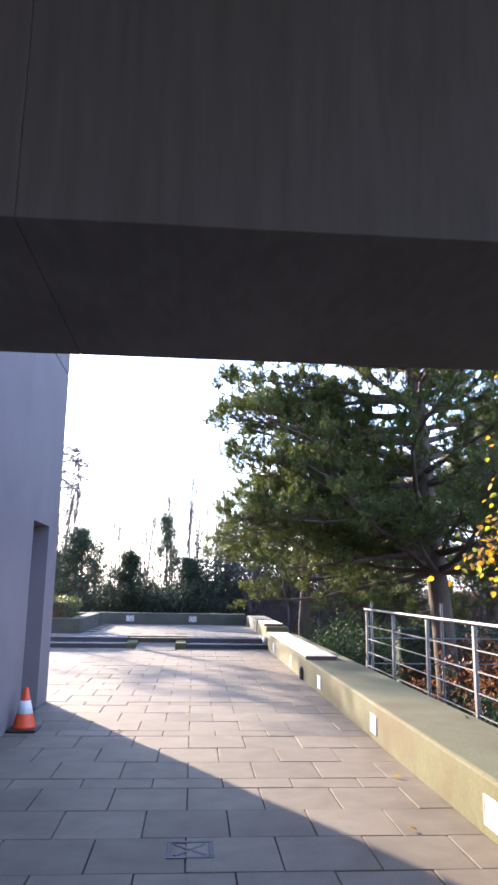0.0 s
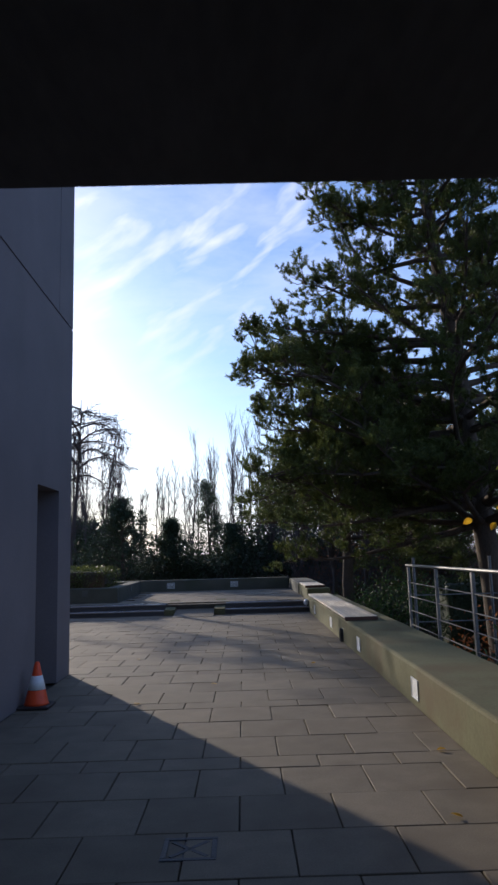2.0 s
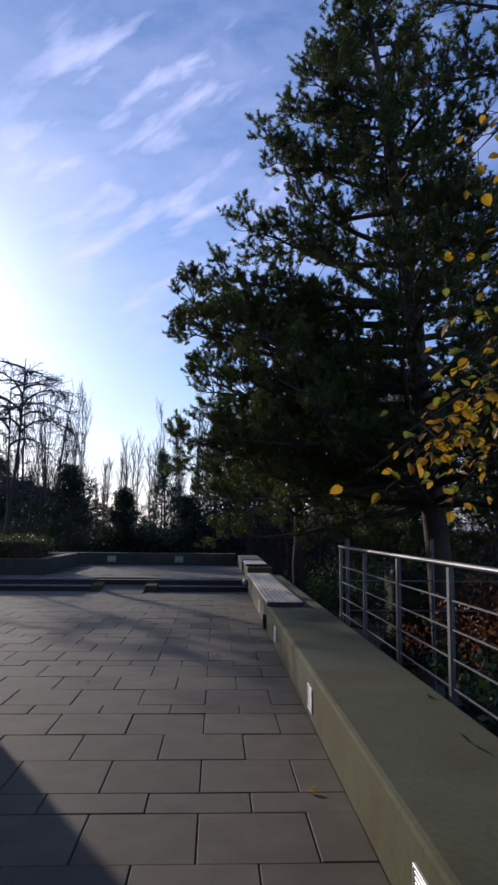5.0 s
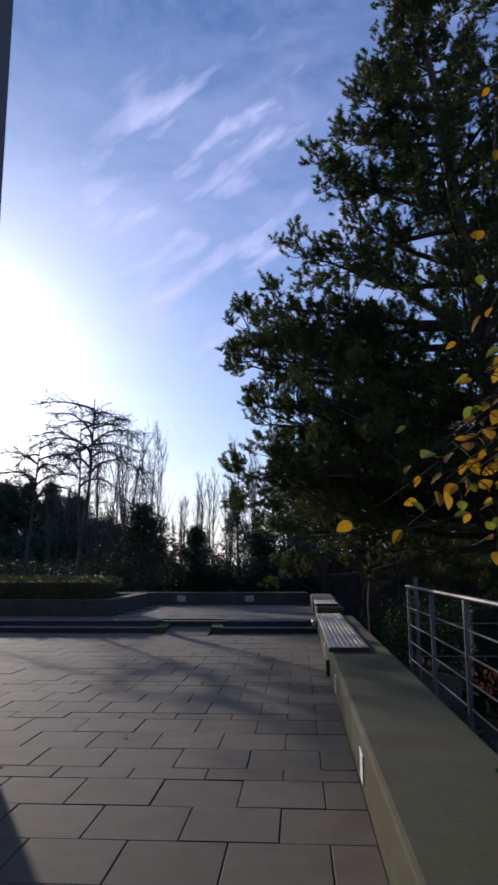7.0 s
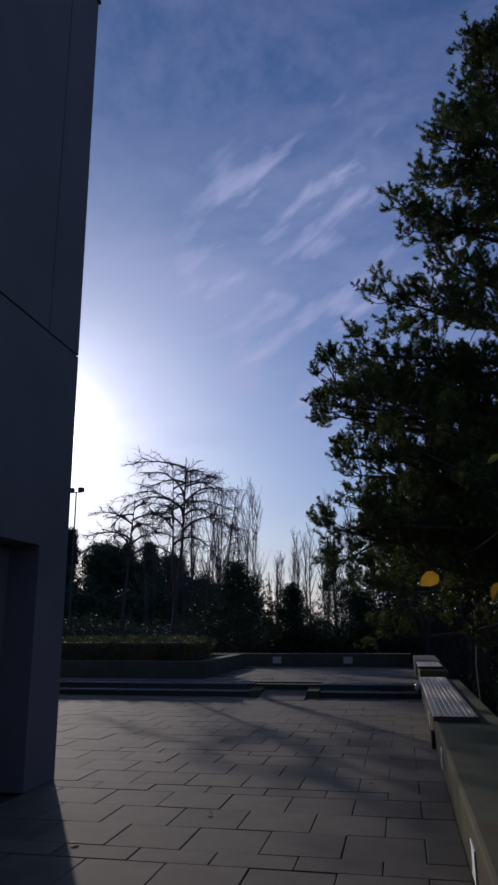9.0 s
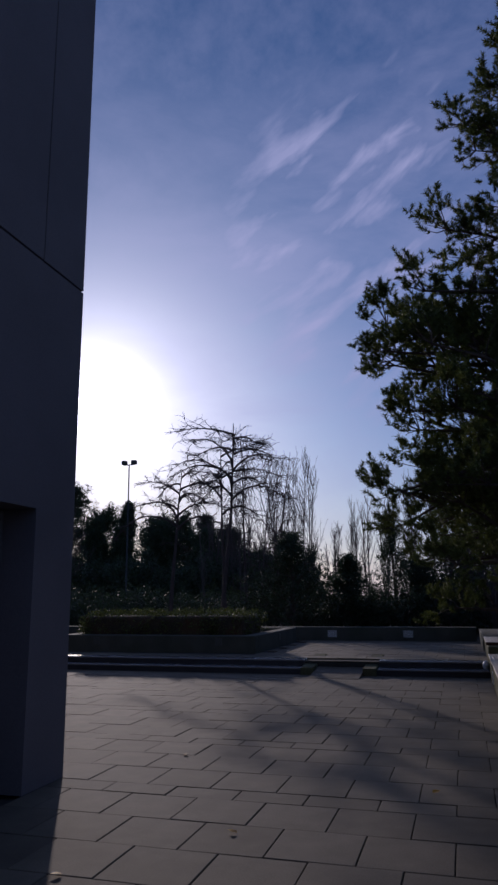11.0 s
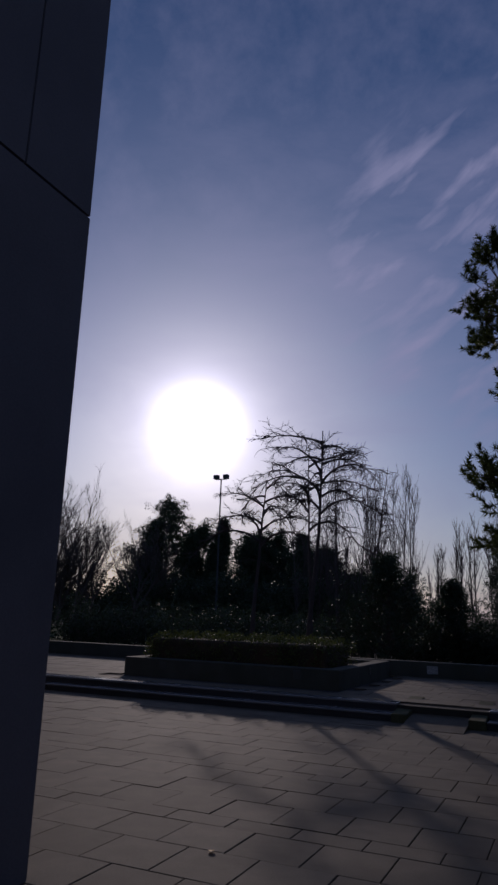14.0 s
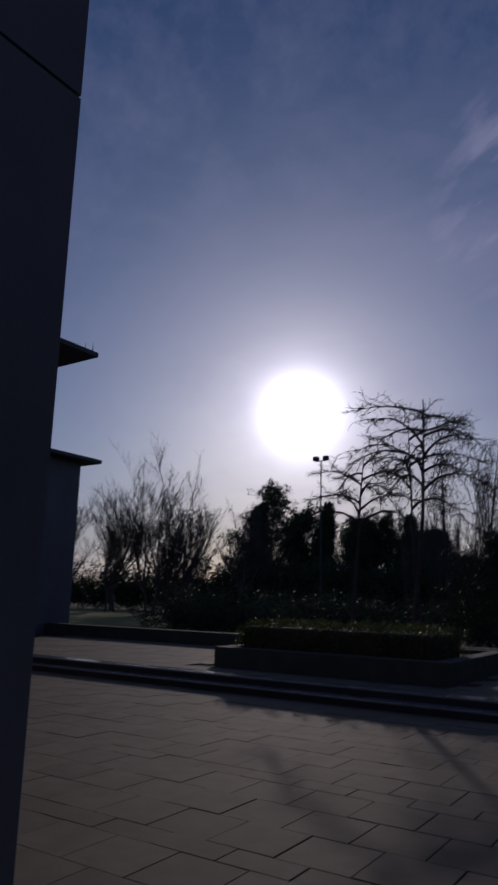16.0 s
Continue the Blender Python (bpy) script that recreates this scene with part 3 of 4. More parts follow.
for z in (0.32, 0.55, 0.78, 1.01):
    part("wire", rod((RX, -7.4, z), (RX, 5.2, z), 0.009, None, 6), STEEL, railing)
railing2 = thing("railing", "galvanised steel end railing with tall posts", "railing")
for x in (2.42, 3.75, 5.1):
    part("post", rod((x, 5.35, -1.4), (x, 5.35, 1.42), 0.026, None, 10), STEEL, railing2)
for z in (0.33, 0.78):
    part("wire", rod((2.42, 5.35, z), (5.1, 5.35, z), 0.012, None, 6), STEEL, railing2)
tagged(mesh_object("pavement_lower_path", box(2.4, 4.6, -1.4, 14, 7.0, -1.15, 0.02), CONCRETE), "grey concrete path below the terrace wall", "path", kind="structure")


# ---- trees ----
def big_pine(name, at, height, reach, first_z, label, seed, tufts=1.0, lean=(0, 0), side=(0, 0), profile=None, whorl=0.42, needles=30, fluff=1.0, extra=(), twigs=3):
    """A pine: trunk, whorled limbs, tufts of needles towards the ends of the twigs."""
    rnd, rg = random.Random(seed), np.random.default_rng(seed)
    ob = thing(name, label, "pine tree", at=at)
    wood, crown_c, crown_d = Tubes(), [], []
    steps = 14
    pts = [Vector((lean[0] * (i / steps) ** 1.3 + 0.12 * noise.noise((i * 0.5, seed, 0)), lean[1] * (i / steps) + 0.12 * noise.noise((i * 0.5, seed, 9)), height * i / steps)) for i in range(steps + 1)]
    trunk = Tubes()
    trunk.limb(pts, [0.03 + (0.19 + height * 0.004) * (1 - i / steps) ** 0.8 for i in range(steps + 1)], 10)
    z = first_z
    while z < height - 0.25:
        step = whorl * rnd.uniform(0.7, 1.3)
        f = z / height
        i = min(int(f * steps), steps - 1)
        root = pts[i].lerp(pts[i + 1], f * steps - i)
        spots = [(rnd.uniform(0, 2 * math.pi), None) for _ in range(rnd.choice((3, 4, 5)))]
        spots += [(math.pi + a, r) for zz, a, r in extra if z <= zz < z + step]
        for ang, fixed in spots:
            out = Vector((math.cos(ang), math.sin(ang), 0))
            R = reach * (profile(f) if profile else (1 - f) ** 0.75) * rnd.uniform(0.68, 1.08) * (1 + side[0] * out.x + side[1] * out.y)
            R = fixed or R
            if R < 0.16:
                continue
            d = out + Vector((0, 0, rnd.uniform(-0.04, 0.12) if fixed else rnd.uniform(-0.2, 0.18) + 0.5 * f * f))
            limb, e = wander(rnd, root, d, R, 6, 0.13, 0.03)
            r0 = 0.018 + 0.018 * R
            wood.limb(limb, [r0 * (1 - 0.85 * j / 6) for j in range(7)], 5)
            for j in range(2, 7):
                for q in range(twigs + int(R > 1.5) + int(R > 3) + (2 if fixed else 0)):
                    sd = Vector((rnd.gauss(0, 1), rnd.gauss(0, 1), rnd.uniform(-0.35, 0.8))).normalized()
                    ln = (0.3 + 0.2 * R * (1 - 0.1 * j)) * rnd.uniform(0.6, 1.2)
                    tw, te = wander(rnd, limb[j], sd + (limb[j] - limb[j - 1]).normalized() * 0.9, ln, 3, 0.2, 0.12)
                    wood.limb(tw, [0.012, 0.009, 0.007, 0.004], 3)
                    for s in range(max(3, int(ln * 6.5 * tufts))):
                        base = tw[0].lerp(tw[3], rnd.uniform(0.55, 1.0)) + Vector((rnd.gauss(0, 0.05), rnd.gauss(0, 0.05), rnd.gauss(0.02, 0.05)))
                        sh = Vector((rnd.gauss(0, 0.6), rnd.gauss(0, 0.6), rnd.uniform(0.0, 1.0))) + te * 0.7
                        sh.normalize()
                        crown_c.append(tuple(base))
                        crown_d.append(tuple(sh))
        z += step
    soup("trunk", trunk.v, trunk.f, BARK, ob, "scaly brown trunk", True)
    tagged(soup("limbwork", wood.v, wood.f, BARK, ob, "dark bare limbs", True), kind="stuff")
    v, f = tuft_cloud(rg, crown_c, crown_d, needles, 0.07 * fluff, 0.0145 * fluff, 0.16 * fluff)
    soup("crown", v, f, NEEDLE, ob, "tufted dark green needles")
    return ob


def bare_tree(name, at, height, label, seed, spread=0.5, forks=4, trunk_r=0.13, clear=0.35, upright=0.35, droop=0.0, kids=(3, 4), flat=False, fine=1, least=0.006):
    """A leafless tree, forked again and again down to the twigs."""
    rnd = random.Random(seed)
    ob = thing(name, label, "bare tree", at=at)
    trunk, twigs = Tubes(), Tubes()

    def grow(p, d, ln, r, depth):
        pts, e = wander(rnd, p, d, ln, 4, 0.12, upright * 0.12 - droop * 0.15)
        (trunk if depth >= forks - 1 else twigs).limb(pts, [r * (1 - 0.11 * i) for i in range(5)], 6 if depth >= forks - 1 else 3)
        if depth == 0:
            return
        for k in range(rnd.choice(kids) + (fine if depth == 1 else 0)):
            j = rnd.randint(1, 4)
            s = Vector((rnd.gauss(0, 1), rnd.gauss(0, 1), rnd.gauss(0, 0.25 if flat else 0.5))).normalized()
            nd = (e * (1 - spread) + s * spread + Vector((0, 0, upright * 0.4))).normalized()
            grow(pts[j], nd, ln * rnd.uniform(0.5, 0.75), max(r * 0.5, least), depth - 1)

    base = height * clear
    pts, e = wander(rnd, (0, 0, -0.5), (0, 0, 1), base + 0.5, 5, 0.04)
    trunk.limb(pts, [trunk_r * (1 - 0.07 * i) for i in range(6)], 9)
    for k in range(rnd.choice(kids) + 2):
        s = Vector((rnd.gauss(0, 1), rnd.gauss(0, 1), 0.2)).normalized()
        grow(pts[rnd.choice((4, 5, 5))], e * (1 - spread) + s * spread + Vector((0, 0, upright * 0.5)), (height - base) * rnd.uniform(0.42, 0.55), trunk_r * 0.55, forks - 1)
    soup("trunk", trunk.v, trunk.f, TWIG, ob, "dark trunk and main limbs", True)
    tagged(soup("twigwork", twigs.v, twigs.f, TWIG, ob, "fine leafless twigs"), kind="stuff")
    return ob


def pine_profile(f):
    for (a, ra), (b, rb) in zip(PINE_SHAPE, PINE_SHAPE[1:]):
        if f <= b:
            return ra + (rb - ra) * max(0, f - a) / (b - a)
    return 0.05


PINE_SHAPE = ((0.0, 0.75), (0.2, 0.85), (0.32, 1.0), (0.44, 0.9), (0.53, 0.68), (0.63, 0.54), (0.79, 0.37), (0.92, 0.17), (1.0, 0.05))
LEFT_LIMBS = ((3.5, 0.9, 3.6), (3.6, 0.5, 4.1), (3.7, -0.3, 3.4), (3.9, 0.7, 4.0), (4.0, 0.0, 4.2), (4.2, 0.3, 4.4), (4.4, -0.2, 4.1), (4.5, 0.6, 4.2), (4.7, 0.1, 4.4), (4.8, 0.9, 3.9), (4.95, 0.35, 4.2), (5.1, 0.5, 4.3), (3.8, 0.2, 4.2), (4.1, 0.45, 4.2), (4.3, 0.1, 4.1), (5.3, 0.3, 4.4), (5.55, 0.0, 4.7), (5.8, 0.25, 4.7), (6.0, -0.1, 4.8), (6.25, 0.15, 4.8), (6.5, 0.4, 4.5), (6.7, 0.0, 4.7), (6.95, 0.2, 4.6), (7.2, -0.1, 4.4), (7.5, 0.25, 4.1), (7.8, 0.05, 3.9), (8.3, 0.1, 3.5), (8.9, 0.2, 3.2), (9.5, 0.0, 3.0), (10.1, 0.2, 2.8), (10.8, 0.1, 2.5), (11.8, 0.1, 2.0), (12.9, 0.0, 1.3))
big_pine("pine_tree", (4.9, 8.2, -1.3), 14.9, 4.6, 3.4, "tall dark green pine with tufted limbs beside the terrace", 11, 1.95, (-1.5, 0), (0, 0), pine_profile, 0.38, 56, 1.0, LEFT_LIMBS)
big_pine("pine_tree", (6.2, 3.2, -1.3), 13.5, 2.3, 9.0, "pine with a high crown beside the railing", 23, 1.6, (0.0, 0), (0, 0), None, 0.42, 56, 1.0, ((10.5, 0.0, 3.1), (10.2, 0.2, 3.0), (9.8, -0.15, 2.9), (9.4, 0.1, 2.5)))
big_pine("pine_tree", (3.2, 18.5, -1.3), 7.8, 3.7, 3.3, "broad lower pine beside the raised terrace", 37, 1.8, (0, 0), (0, 0), lambda f: 1.0 if f < 0.6 else 1 - (f - 0.6) * 1.9, 0.42, 24, 1.5)
big_pine("pine_tree", (9.3, 12.5, -1.3), 13.0, 4.8, 2.5, "dark pine standing behind the tall one", 41, 1.2, (0, 0), (0, 0), None, 0.5, 22, 1.5)
big_pine("pine_tree", (6.3, 22.0, -1.3), 9.5, 4.0, 2.0, "dark pine in the wood behind the terrace", 43, 1.1, (0, 0), (0, 0), None, 0.5, 20, 1.7)

for i, (x, y, hgt) in enumerate(((10.5, 19.0, 10), (13.5, 16.0, 12), (9.0, 25.0, 9), (15.0, 11.0, 13))):
    big_pine("pine_tree", (x, y, -1.3), hgt, 4.0, 2.6, "dark pine in the wood behind the terrace", 600 + i, 0.9, (0, 0), (0, 0), None, 0.55, 18, 2.0)


def umbrella_tree(at, height, radius, label, seed, fork=0.68, limbs=12, trunk_r=0.11, twin=False, arm=None):
    """A leafless ornamental tree: straight stem, limbs that rise and arch over into a level canopy of fine twigs."""
    rd = random.Random(seed)
    ob = thing("bare_tree", label, "bare tree", at=at)
    trunk, fine = Tubes(), Tubes()

    def spray(p, d, ln, r, depth):
        tw, e = wander(rd, p, d, ln, 4, 0.16, -0.05)
        fine.limb(tw, [r, r * 0.85, r * 0.7, r * 0.55, r * 0.4], 3)
        if depth:
            for q in range(1, 5):
                for u in range(2):
                    side = Vector((rd.gauss(0, 0.8), rd.gauss(0, 0.8), rd.gauss(0.1, 0.4)))
                    spray(tw[q], e * 0.7 + side, ln * rd.uniform(0.35, 0.6), r * 0.62, depth - 1)

    stems = [(0.0, 0.0)] + ([(0.2, 0.1)] if twin else [])
    for sx, sy in stems:
        tall = height * (0.94 if sx == 0 else 0.86)
        pts, e = wander(rd, (sx, sy, -0.5), (0, 0, 1), tall + 0.5, 10, 0.025, 0.03)
        trunk.limb(pts, [trunk_r * (1 if sx == 0 else 0.75) * (1 - 0.085 * i) for i in range(11)], 8)
        count = limbs if sx == 0 else limbs // 2
        for k in range(count):
            f = fork + (0.97 - fork) * (k + 0.6 * rd.random()) / count
            i = min(int(f * 10), 9)
            root = pts[i].lerp(pts[i + 1], f * 10 - i)
            ang = k * 2.4 + rd.uniform(-0.4, 0.4)
            rise = 1.25 - 0.9 * (f - fork) / (1 - fork)
            R = radius * rd.uniform(0.85, 1.12) * (1.25 if f < 0.86 else 1.0)
            if arm and k == 1:
                ang, R = arm
            limb, e2 = wander(rd, root, (math.cos(ang), math.sin(ang), rise), R, 8, 0.07, -0.19 * rise)
            trunk.limb(limb, [(0.05 - 0.015 * (f - fork)) * (1 - 0.1 * q) for q in range(9)], 5)
            for q in range(2, 9):
                for u in range(2):
                    d = (limb[q] - limb[q - 1]).normalized() * 0.8 + Vector((rd.gauss(0, 0.6), rd.gauss(0, 0.6), rd.gauss(0.05, 0.25)))
                    spray(limb[q], d, radius * rd.uniform(0.2, 0.36), 0.016, 1)
        for k in range(8):
            q = rd.randint(6, 8)
            spray(pts[q], (rd.gauss(0, 1), rd.gauss(0, 1), rd.uniform(-0.2, 0.3)), radius * rd.uniform(0.25, 0.5), 0.013, 1)
    soup("trunk", trunk.v, trunk.f, TWIG, ob, "dark trunk and arching limbs", True)
    tagged(soup("twigwork", fine.v, fine.f, TWIG, ob, "fine leafless twigs"), kind="stuff")
    return ob


umbrella_tree((-7.3, 20.4, -0.2), 8.55, 1.9, "leafless tree with a flat spreading crown", 3, 0.66, 13, 0.11, True)
umbrella_tree((-9.3, 20.4, -0.2), 7.0, 1.45, "smaller leafless tree with crooked limbs", 8, 0.66, 11, 0.11, False, (3.2, 2.6))


def weeping_tree(at, height, label, seed):
    """A slender leafless tree whose fine twigs hang straight down."""
    rd = random.Random(seed)
    ob = thing("bare_tree", label, "bare tree", at=at)
    trunk, fine = Tubes(), Tubes()
    pts, e = wander(rd, (0, 0, -0.5), (0.03, 0, 1), height + 0.5, 12, 0.03, 0.03)
    trunk.limb(pts, [0.1 * (1 - 0.075 * i) for i in range(13)], 7)
    for k in range(46):
        q = rd.uniform(4.5, 11.9)
        i = int(q)
        root = pts[i].lerp(pts[i + 1], q - i)
        a = rd.uniform(0, 2 * math.pi)
        limb, e2 = wander(rd, root, (math.cos(a), math.sin(a), 0.9), rd.uniform(0.5, 1.25) * (1.15 - 0.5 * (q - 4.5) / 7.4), 5, 0.12, -0.22)
        trunk.limb(limb, [0.022, 0.019, 0.016, 0.013, 0.01, 0.008], 4)
        for j in range(2, 6):
            for u in range(2):
                tw, e3 = wander(rd, limb[j], (rd.gauss(0, 0.3), rd.gauss(0, 0.3), -0.6), rd.uniform(0.5, 1.7), 4, 0.08, -0.15)
                fine.limb(tw, [0.009, 0.008, 0.007, 0.006, 0.004], 3)
    soup("trunk", trunk.v, trunk.f, TWIG, ob, "thin dark trunk", True)
    tagged(soup("twigwork", fine.v, fine.f, TWIG, ob, "hanging leafless twigs"), kind="stuff")
    return ob


weeping_tree((-9.2, 30, -0.2), 9.6, "slender leafless tree with hanging twigs", 61)
weeping_tree((-8.3, 32, -0.2), 9.2, "slender leafless tree with hanging twigs", 62)


def poplar(at, height, seed):
    """A leafless columnar poplar: many thin branches that climb beside the stem."""
    rd = random.Random(seed)
    ob = thing("poplar_tree", "slender leafless poplar in a distant row", "bare tree", "poplars in the row", at)
    trunk, fine = Tubes(), Tubes()
    pts, e = wander(rd, (0, 0, -0.5), (rd.gauss(0, 0.03), 0, 1), height + 0.5, 10, 0.02, 0.04)
    trunk.limb(pts, [0.09 * (1 - 0.085 * i) for i in range(11)], 6)
    for k in range(30):
        q = rd.uniform(1.5, 9.6)
        i = int(q)
        root = pts[i].lerp(pts[i + 1], q - i)
        a = rd.uniform(0, 2 * math.pi)
        ln = height * rd.uniform(0.12, 0.32) * (1.1 - 0.06 * q)
        br, e2 = wander(rd, root, (0.38 * math.cos(a), 0.38 * math.sin(a), 1), ln, 5, 0.05, 0.08)
        fine.limb(br, [0.026, 0.022, 0.019, 0.016, 0.013, 0.01], 3)
        for u in range(4):
            tw, e3 = wander(rd, br[rd.randint(1, 4)], (rd.gauss(0, 0.3), rd.gauss(0, 0.3), 1), ln * rd.uniform(0.3, 0.6), 3, 0.06, 0.08)
            fine.limb(tw, [0.013, 0.011, 0.01, 0.008], 3)
    soup("trunk", trunk.v, trunk.f, TWIG, ob, "straight grey trunk", True)
    tagged(soup("twigwork", fine.v, fine.f, TWIG, ob, "upright leafless twigs"), kind="stuff")
    return ob


def evergreen(at, height, radius, label, seed, profile, size=1.0, base=0.05, dense=30, lift=(0.15, 0.7), clump=(0.13, 0.26)):
    """A bushy evergreen: trunk, rising limbs and clumps of needles that leave gaps at the edge."""
    rd, rg = random.Random(seed), np.random.default_rng(seed)
    ob = thing("conifer", label, "conifer", "evergreens behind the terrace", at)
    trunk, limbs, cs, rs = Tubes(), Tubes(), [], []
    pts, e = wander(rd, (0, 0, -0.4), (0, 0, 1), height + 0.2, 8, 0.03, 0.03)
    trunk.limb(pts, [0.03 * radius * (1 - 0.11 * i) + 0.02 for i in range(9)], 7)
    z = height * base
    while z < height * 0.97:
        f = z / height
        R = radius * profile(f)
        i = min(int(f * 8), 7)
        root = pts[i].lerp(pts[i + 1], f * 8 - i)
        for k in range(rd.choice((6, 7, 8))):
            a = rd.uniform(0, 2 * math.pi)
            ln = R * rd.uniform(0.6, 1.3)
            limb, e2 = wander(rd, root, (math.cos(a), math.sin(a), rd.uniform(*lift)), ln, 5, 0.12, 0.05)
            limbs.limb(limb, [0.03 * size * (1 - 0.15 * q) for q in range(6)], 4)
            for q in range(2, 6):
                for u in range(2):
                    cs.append(tuple(limb[q] + Vector((rd.gauss(0, 0.2), rd.gauss(0, 0.2), rd.gauss(0.08, 0.18))) * size))
                    rs.append(size * rd.uniform(*clump))
        z += height * 0.055
    for k in range(6):
        cs.append(tuple(pts[8] + Vector((rd.gauss(0, 0.08), rd.gauss(0, 0.08), rd.uniform(-0.5, 0.05))) * size))
        rs.append(0.16 * size)
    soup("trunk", trunk.v, trunk.f, BARK, ob, "dark trunk", True)
    tagged(soup("limbwork", limbs.v, limbs.f, BARK, ob, "dark limbs", True), kind="stuff")
    v, f = leaf_cloud(rg, cs, rs, dense, 0.2 * size, 0.05 * size, 0.25)
    soup("crown", v, f, CONIFER, ob, "dark green needled clumps")
    return ob


def cone_crown(f):
    return (1 - f) ** 1.05 * (0.75 + 0.25 * min(1, f * 6)) + 0.05


def round_crown(f):
    return math.sqrt(max(0.0, 1 - (max(0, f - 0.35) / 0.65) ** 2)) * (0.8 + 0.2 * min(1, f * 3)) + 0.04


# young evergreens close behind the parapet
YOUNG = dict(base=0.04, dense=18, lift=(0.3, 0.9), clump=(0.07, 0.18))
evergreen((-6.3, 27.0, -0.2), 4.8, 3.1, "young dark conifer with a pointed leader", 71, cone_crown, 0.7, **YOUNG)
evergreen((-4.2, 29.6, -0.2), 3.7, 2.5, "small dark conifer behind the parapet", 72, cone_crown, 0.65, **YOUNG)
evergreen((-2.4, 33.0, -0.2), 6.2, 2.3, "thin grey-green conifer behind the parapet", 73, cone_crown, 0.65, 0.1, 14, (0.2, 0.8), (0.08, 0.2))
evergreen((-1.2, 30.5, -0.2), 3.5, 2.4, "small dark conifer behind the parapet", 74, cone_crown, 0.65, **YOUNG)
# tall evergreen belt far beyond the planter
for i, (x, y, hgt, r) in enumerate(((-51.6, 81, 15.6, 3.6), (-47.7, 79, 16.9, 4.0), (-44.3, 80, 13.6, 3.6), (-40.6, 80, 14.8, 3.5), (-36.6, 81, 12.2, 3.6), (-32.6, 79, 11.8, 3.8), (-29.8, 81, 12.6, 3.2), (-27.0, 80, 10.4, 3.2), (-50.2, 76, 12.6, 3.6), (-42.2, 76, 12.2, 4.0), (-34.6, 76, 10.8, 3.8), (-28.4, 76, 9.6, 3.4), (-38.5, 75, 11.0, 3.8), (-24.0, 79, 7.0, 3.2), (-20.5, 80, 6.2, 3.0), (-17.0, 79, 6.0, 3.0))):
    evergreen((x, y, -0.9), hgt, r, "broad dark evergreen in the belt beyond the terrace", 100 + i, round_crown if i % 3 else cone_crown, 1.6, 0.05, 30, (0.3, 1.1))


def thicket(name, x0, x1, y0, y1, height, n, mat, label, seed, twig=TWIG, leaf=0.1, count=14):
    """A belt of undergrowth: upright stems and scattered leaves that nobody could count."""
    rd, rg = random.Random(seed), np.random.default_rng(seed)
    stems, cs = Tubes(), []
    for _ in range(n):
        x, y = rd.uniform(x0, x1), rd.uniform(y0, y1)
        z0 = -1.3 if x > 2.1 else -0.3
        hh = height * rd.uniform(0.5, 1.1)
        for k in range(5):
            pts, e = wander(rd, (x + rd.gauss(0, 0.25), y + rd.gauss(0, 0.25), z0), (rd.gauss(0, 0.3), rd.gauss(0, 0.3), 1), hh * rd.uniform(0.6, 1), 4, 0.12)
            stems.limb(pts, [0.018, 0.014, 0.01, 0.007, 0.004], 3)
            for q in range(3):
                t2, e2 = wander(rd, pts[q + 1], e + Vector((rd.gauss(0, 0.7), rd.gauss(0, 0.7), rd.uniform(-0.2, 0.5))), hh * 0.3, 2, 0.2)
                stems.limb(t2, [0.008, 0.006, 0.003], 3)
                cs.append(tuple(t2[2]))
                cs.append(tuple(t2[1]))
    ob = tagged(soup(name, stems.v, stems.f, twig), label, "undergrowth", kind="stuff")
    if mat:
        v, f = leaf_cloud(rg, cs, 0.3, count, leaf, leaf * 0.5)
        tagged(soup("undergrowth_leaves", v, f, mat, ob), "", "", "", "stuff")
    return ob


thicket("undergrowth", -26, 3, 29, 34.5, 2.7, 190, CONIFER, "dark evergreen undergrowth behind the parapet", 51, TWIG, 0.14, 12)
thicket("undergrowth", -80, -12, 60, 66, 6.5, 300, CONIFER, "dark hedge beyond the lawn", 52, TWIG, 0.3, 14)
thicket("undergrowth", 2.6, 28, 23, 31, 5.6, 230, None, "bare reddish brushwood in the wood", 53)
thicket("undergrowth", 3.5, 30, 26, 34, 5.0, 220, RUSSET, "brown leafy brushwood in the wood", 54, TWIG, 0.12, 5)
thicket("undergrowth", 0.5, 10, 30, 37, 5.5, 110, CONIFER, "dark evergreen undergrowth beyond the wood", 58, TWIG, 0.2, 12)
thicket("undergrowth", 3.6, 9, 15, 20, 2.2, 60, IVY, "green ivy-clad undergrowth below the terrace", 55, TWIG, 0.11, 10)
thicket("ivy_bank", 3.0, 6.5, -3.5, 3.2, 2.1, 70, IVY, "glossy green ivy and shrubs outside the railing", 56, TWIG, 0.1, 14)
thicket("beech_scrub", 5.0, 10.5, 6.2, 9.8, 2.3, 55, RUSSET, "russet-leaved beech scrub below the terrace", 57, TWIG, 0.1, 12)
rnd = random.Random(77)
x = -24.0
while x < 4:
    y = rnd.uniform(58, 68)
    if x < -17.5:
        hgt = rnd.uniform(8.5, 11)
    elif x < -12.6:
        hgt = rnd.uniform(12.6, 15.6)
    elif x < -10.6:
        hgt = rnd.uniform(7.0, 8.5)
    else:
        hgt = 8.8 + 0.5 * (x + 10.6) + rnd.uniform(-1.2, 1.5)
    poplar((x, y, -0.5), hgt, 300 + int((x + 24) * 10))
    x += rnd.uniform(0.42, 0.8)
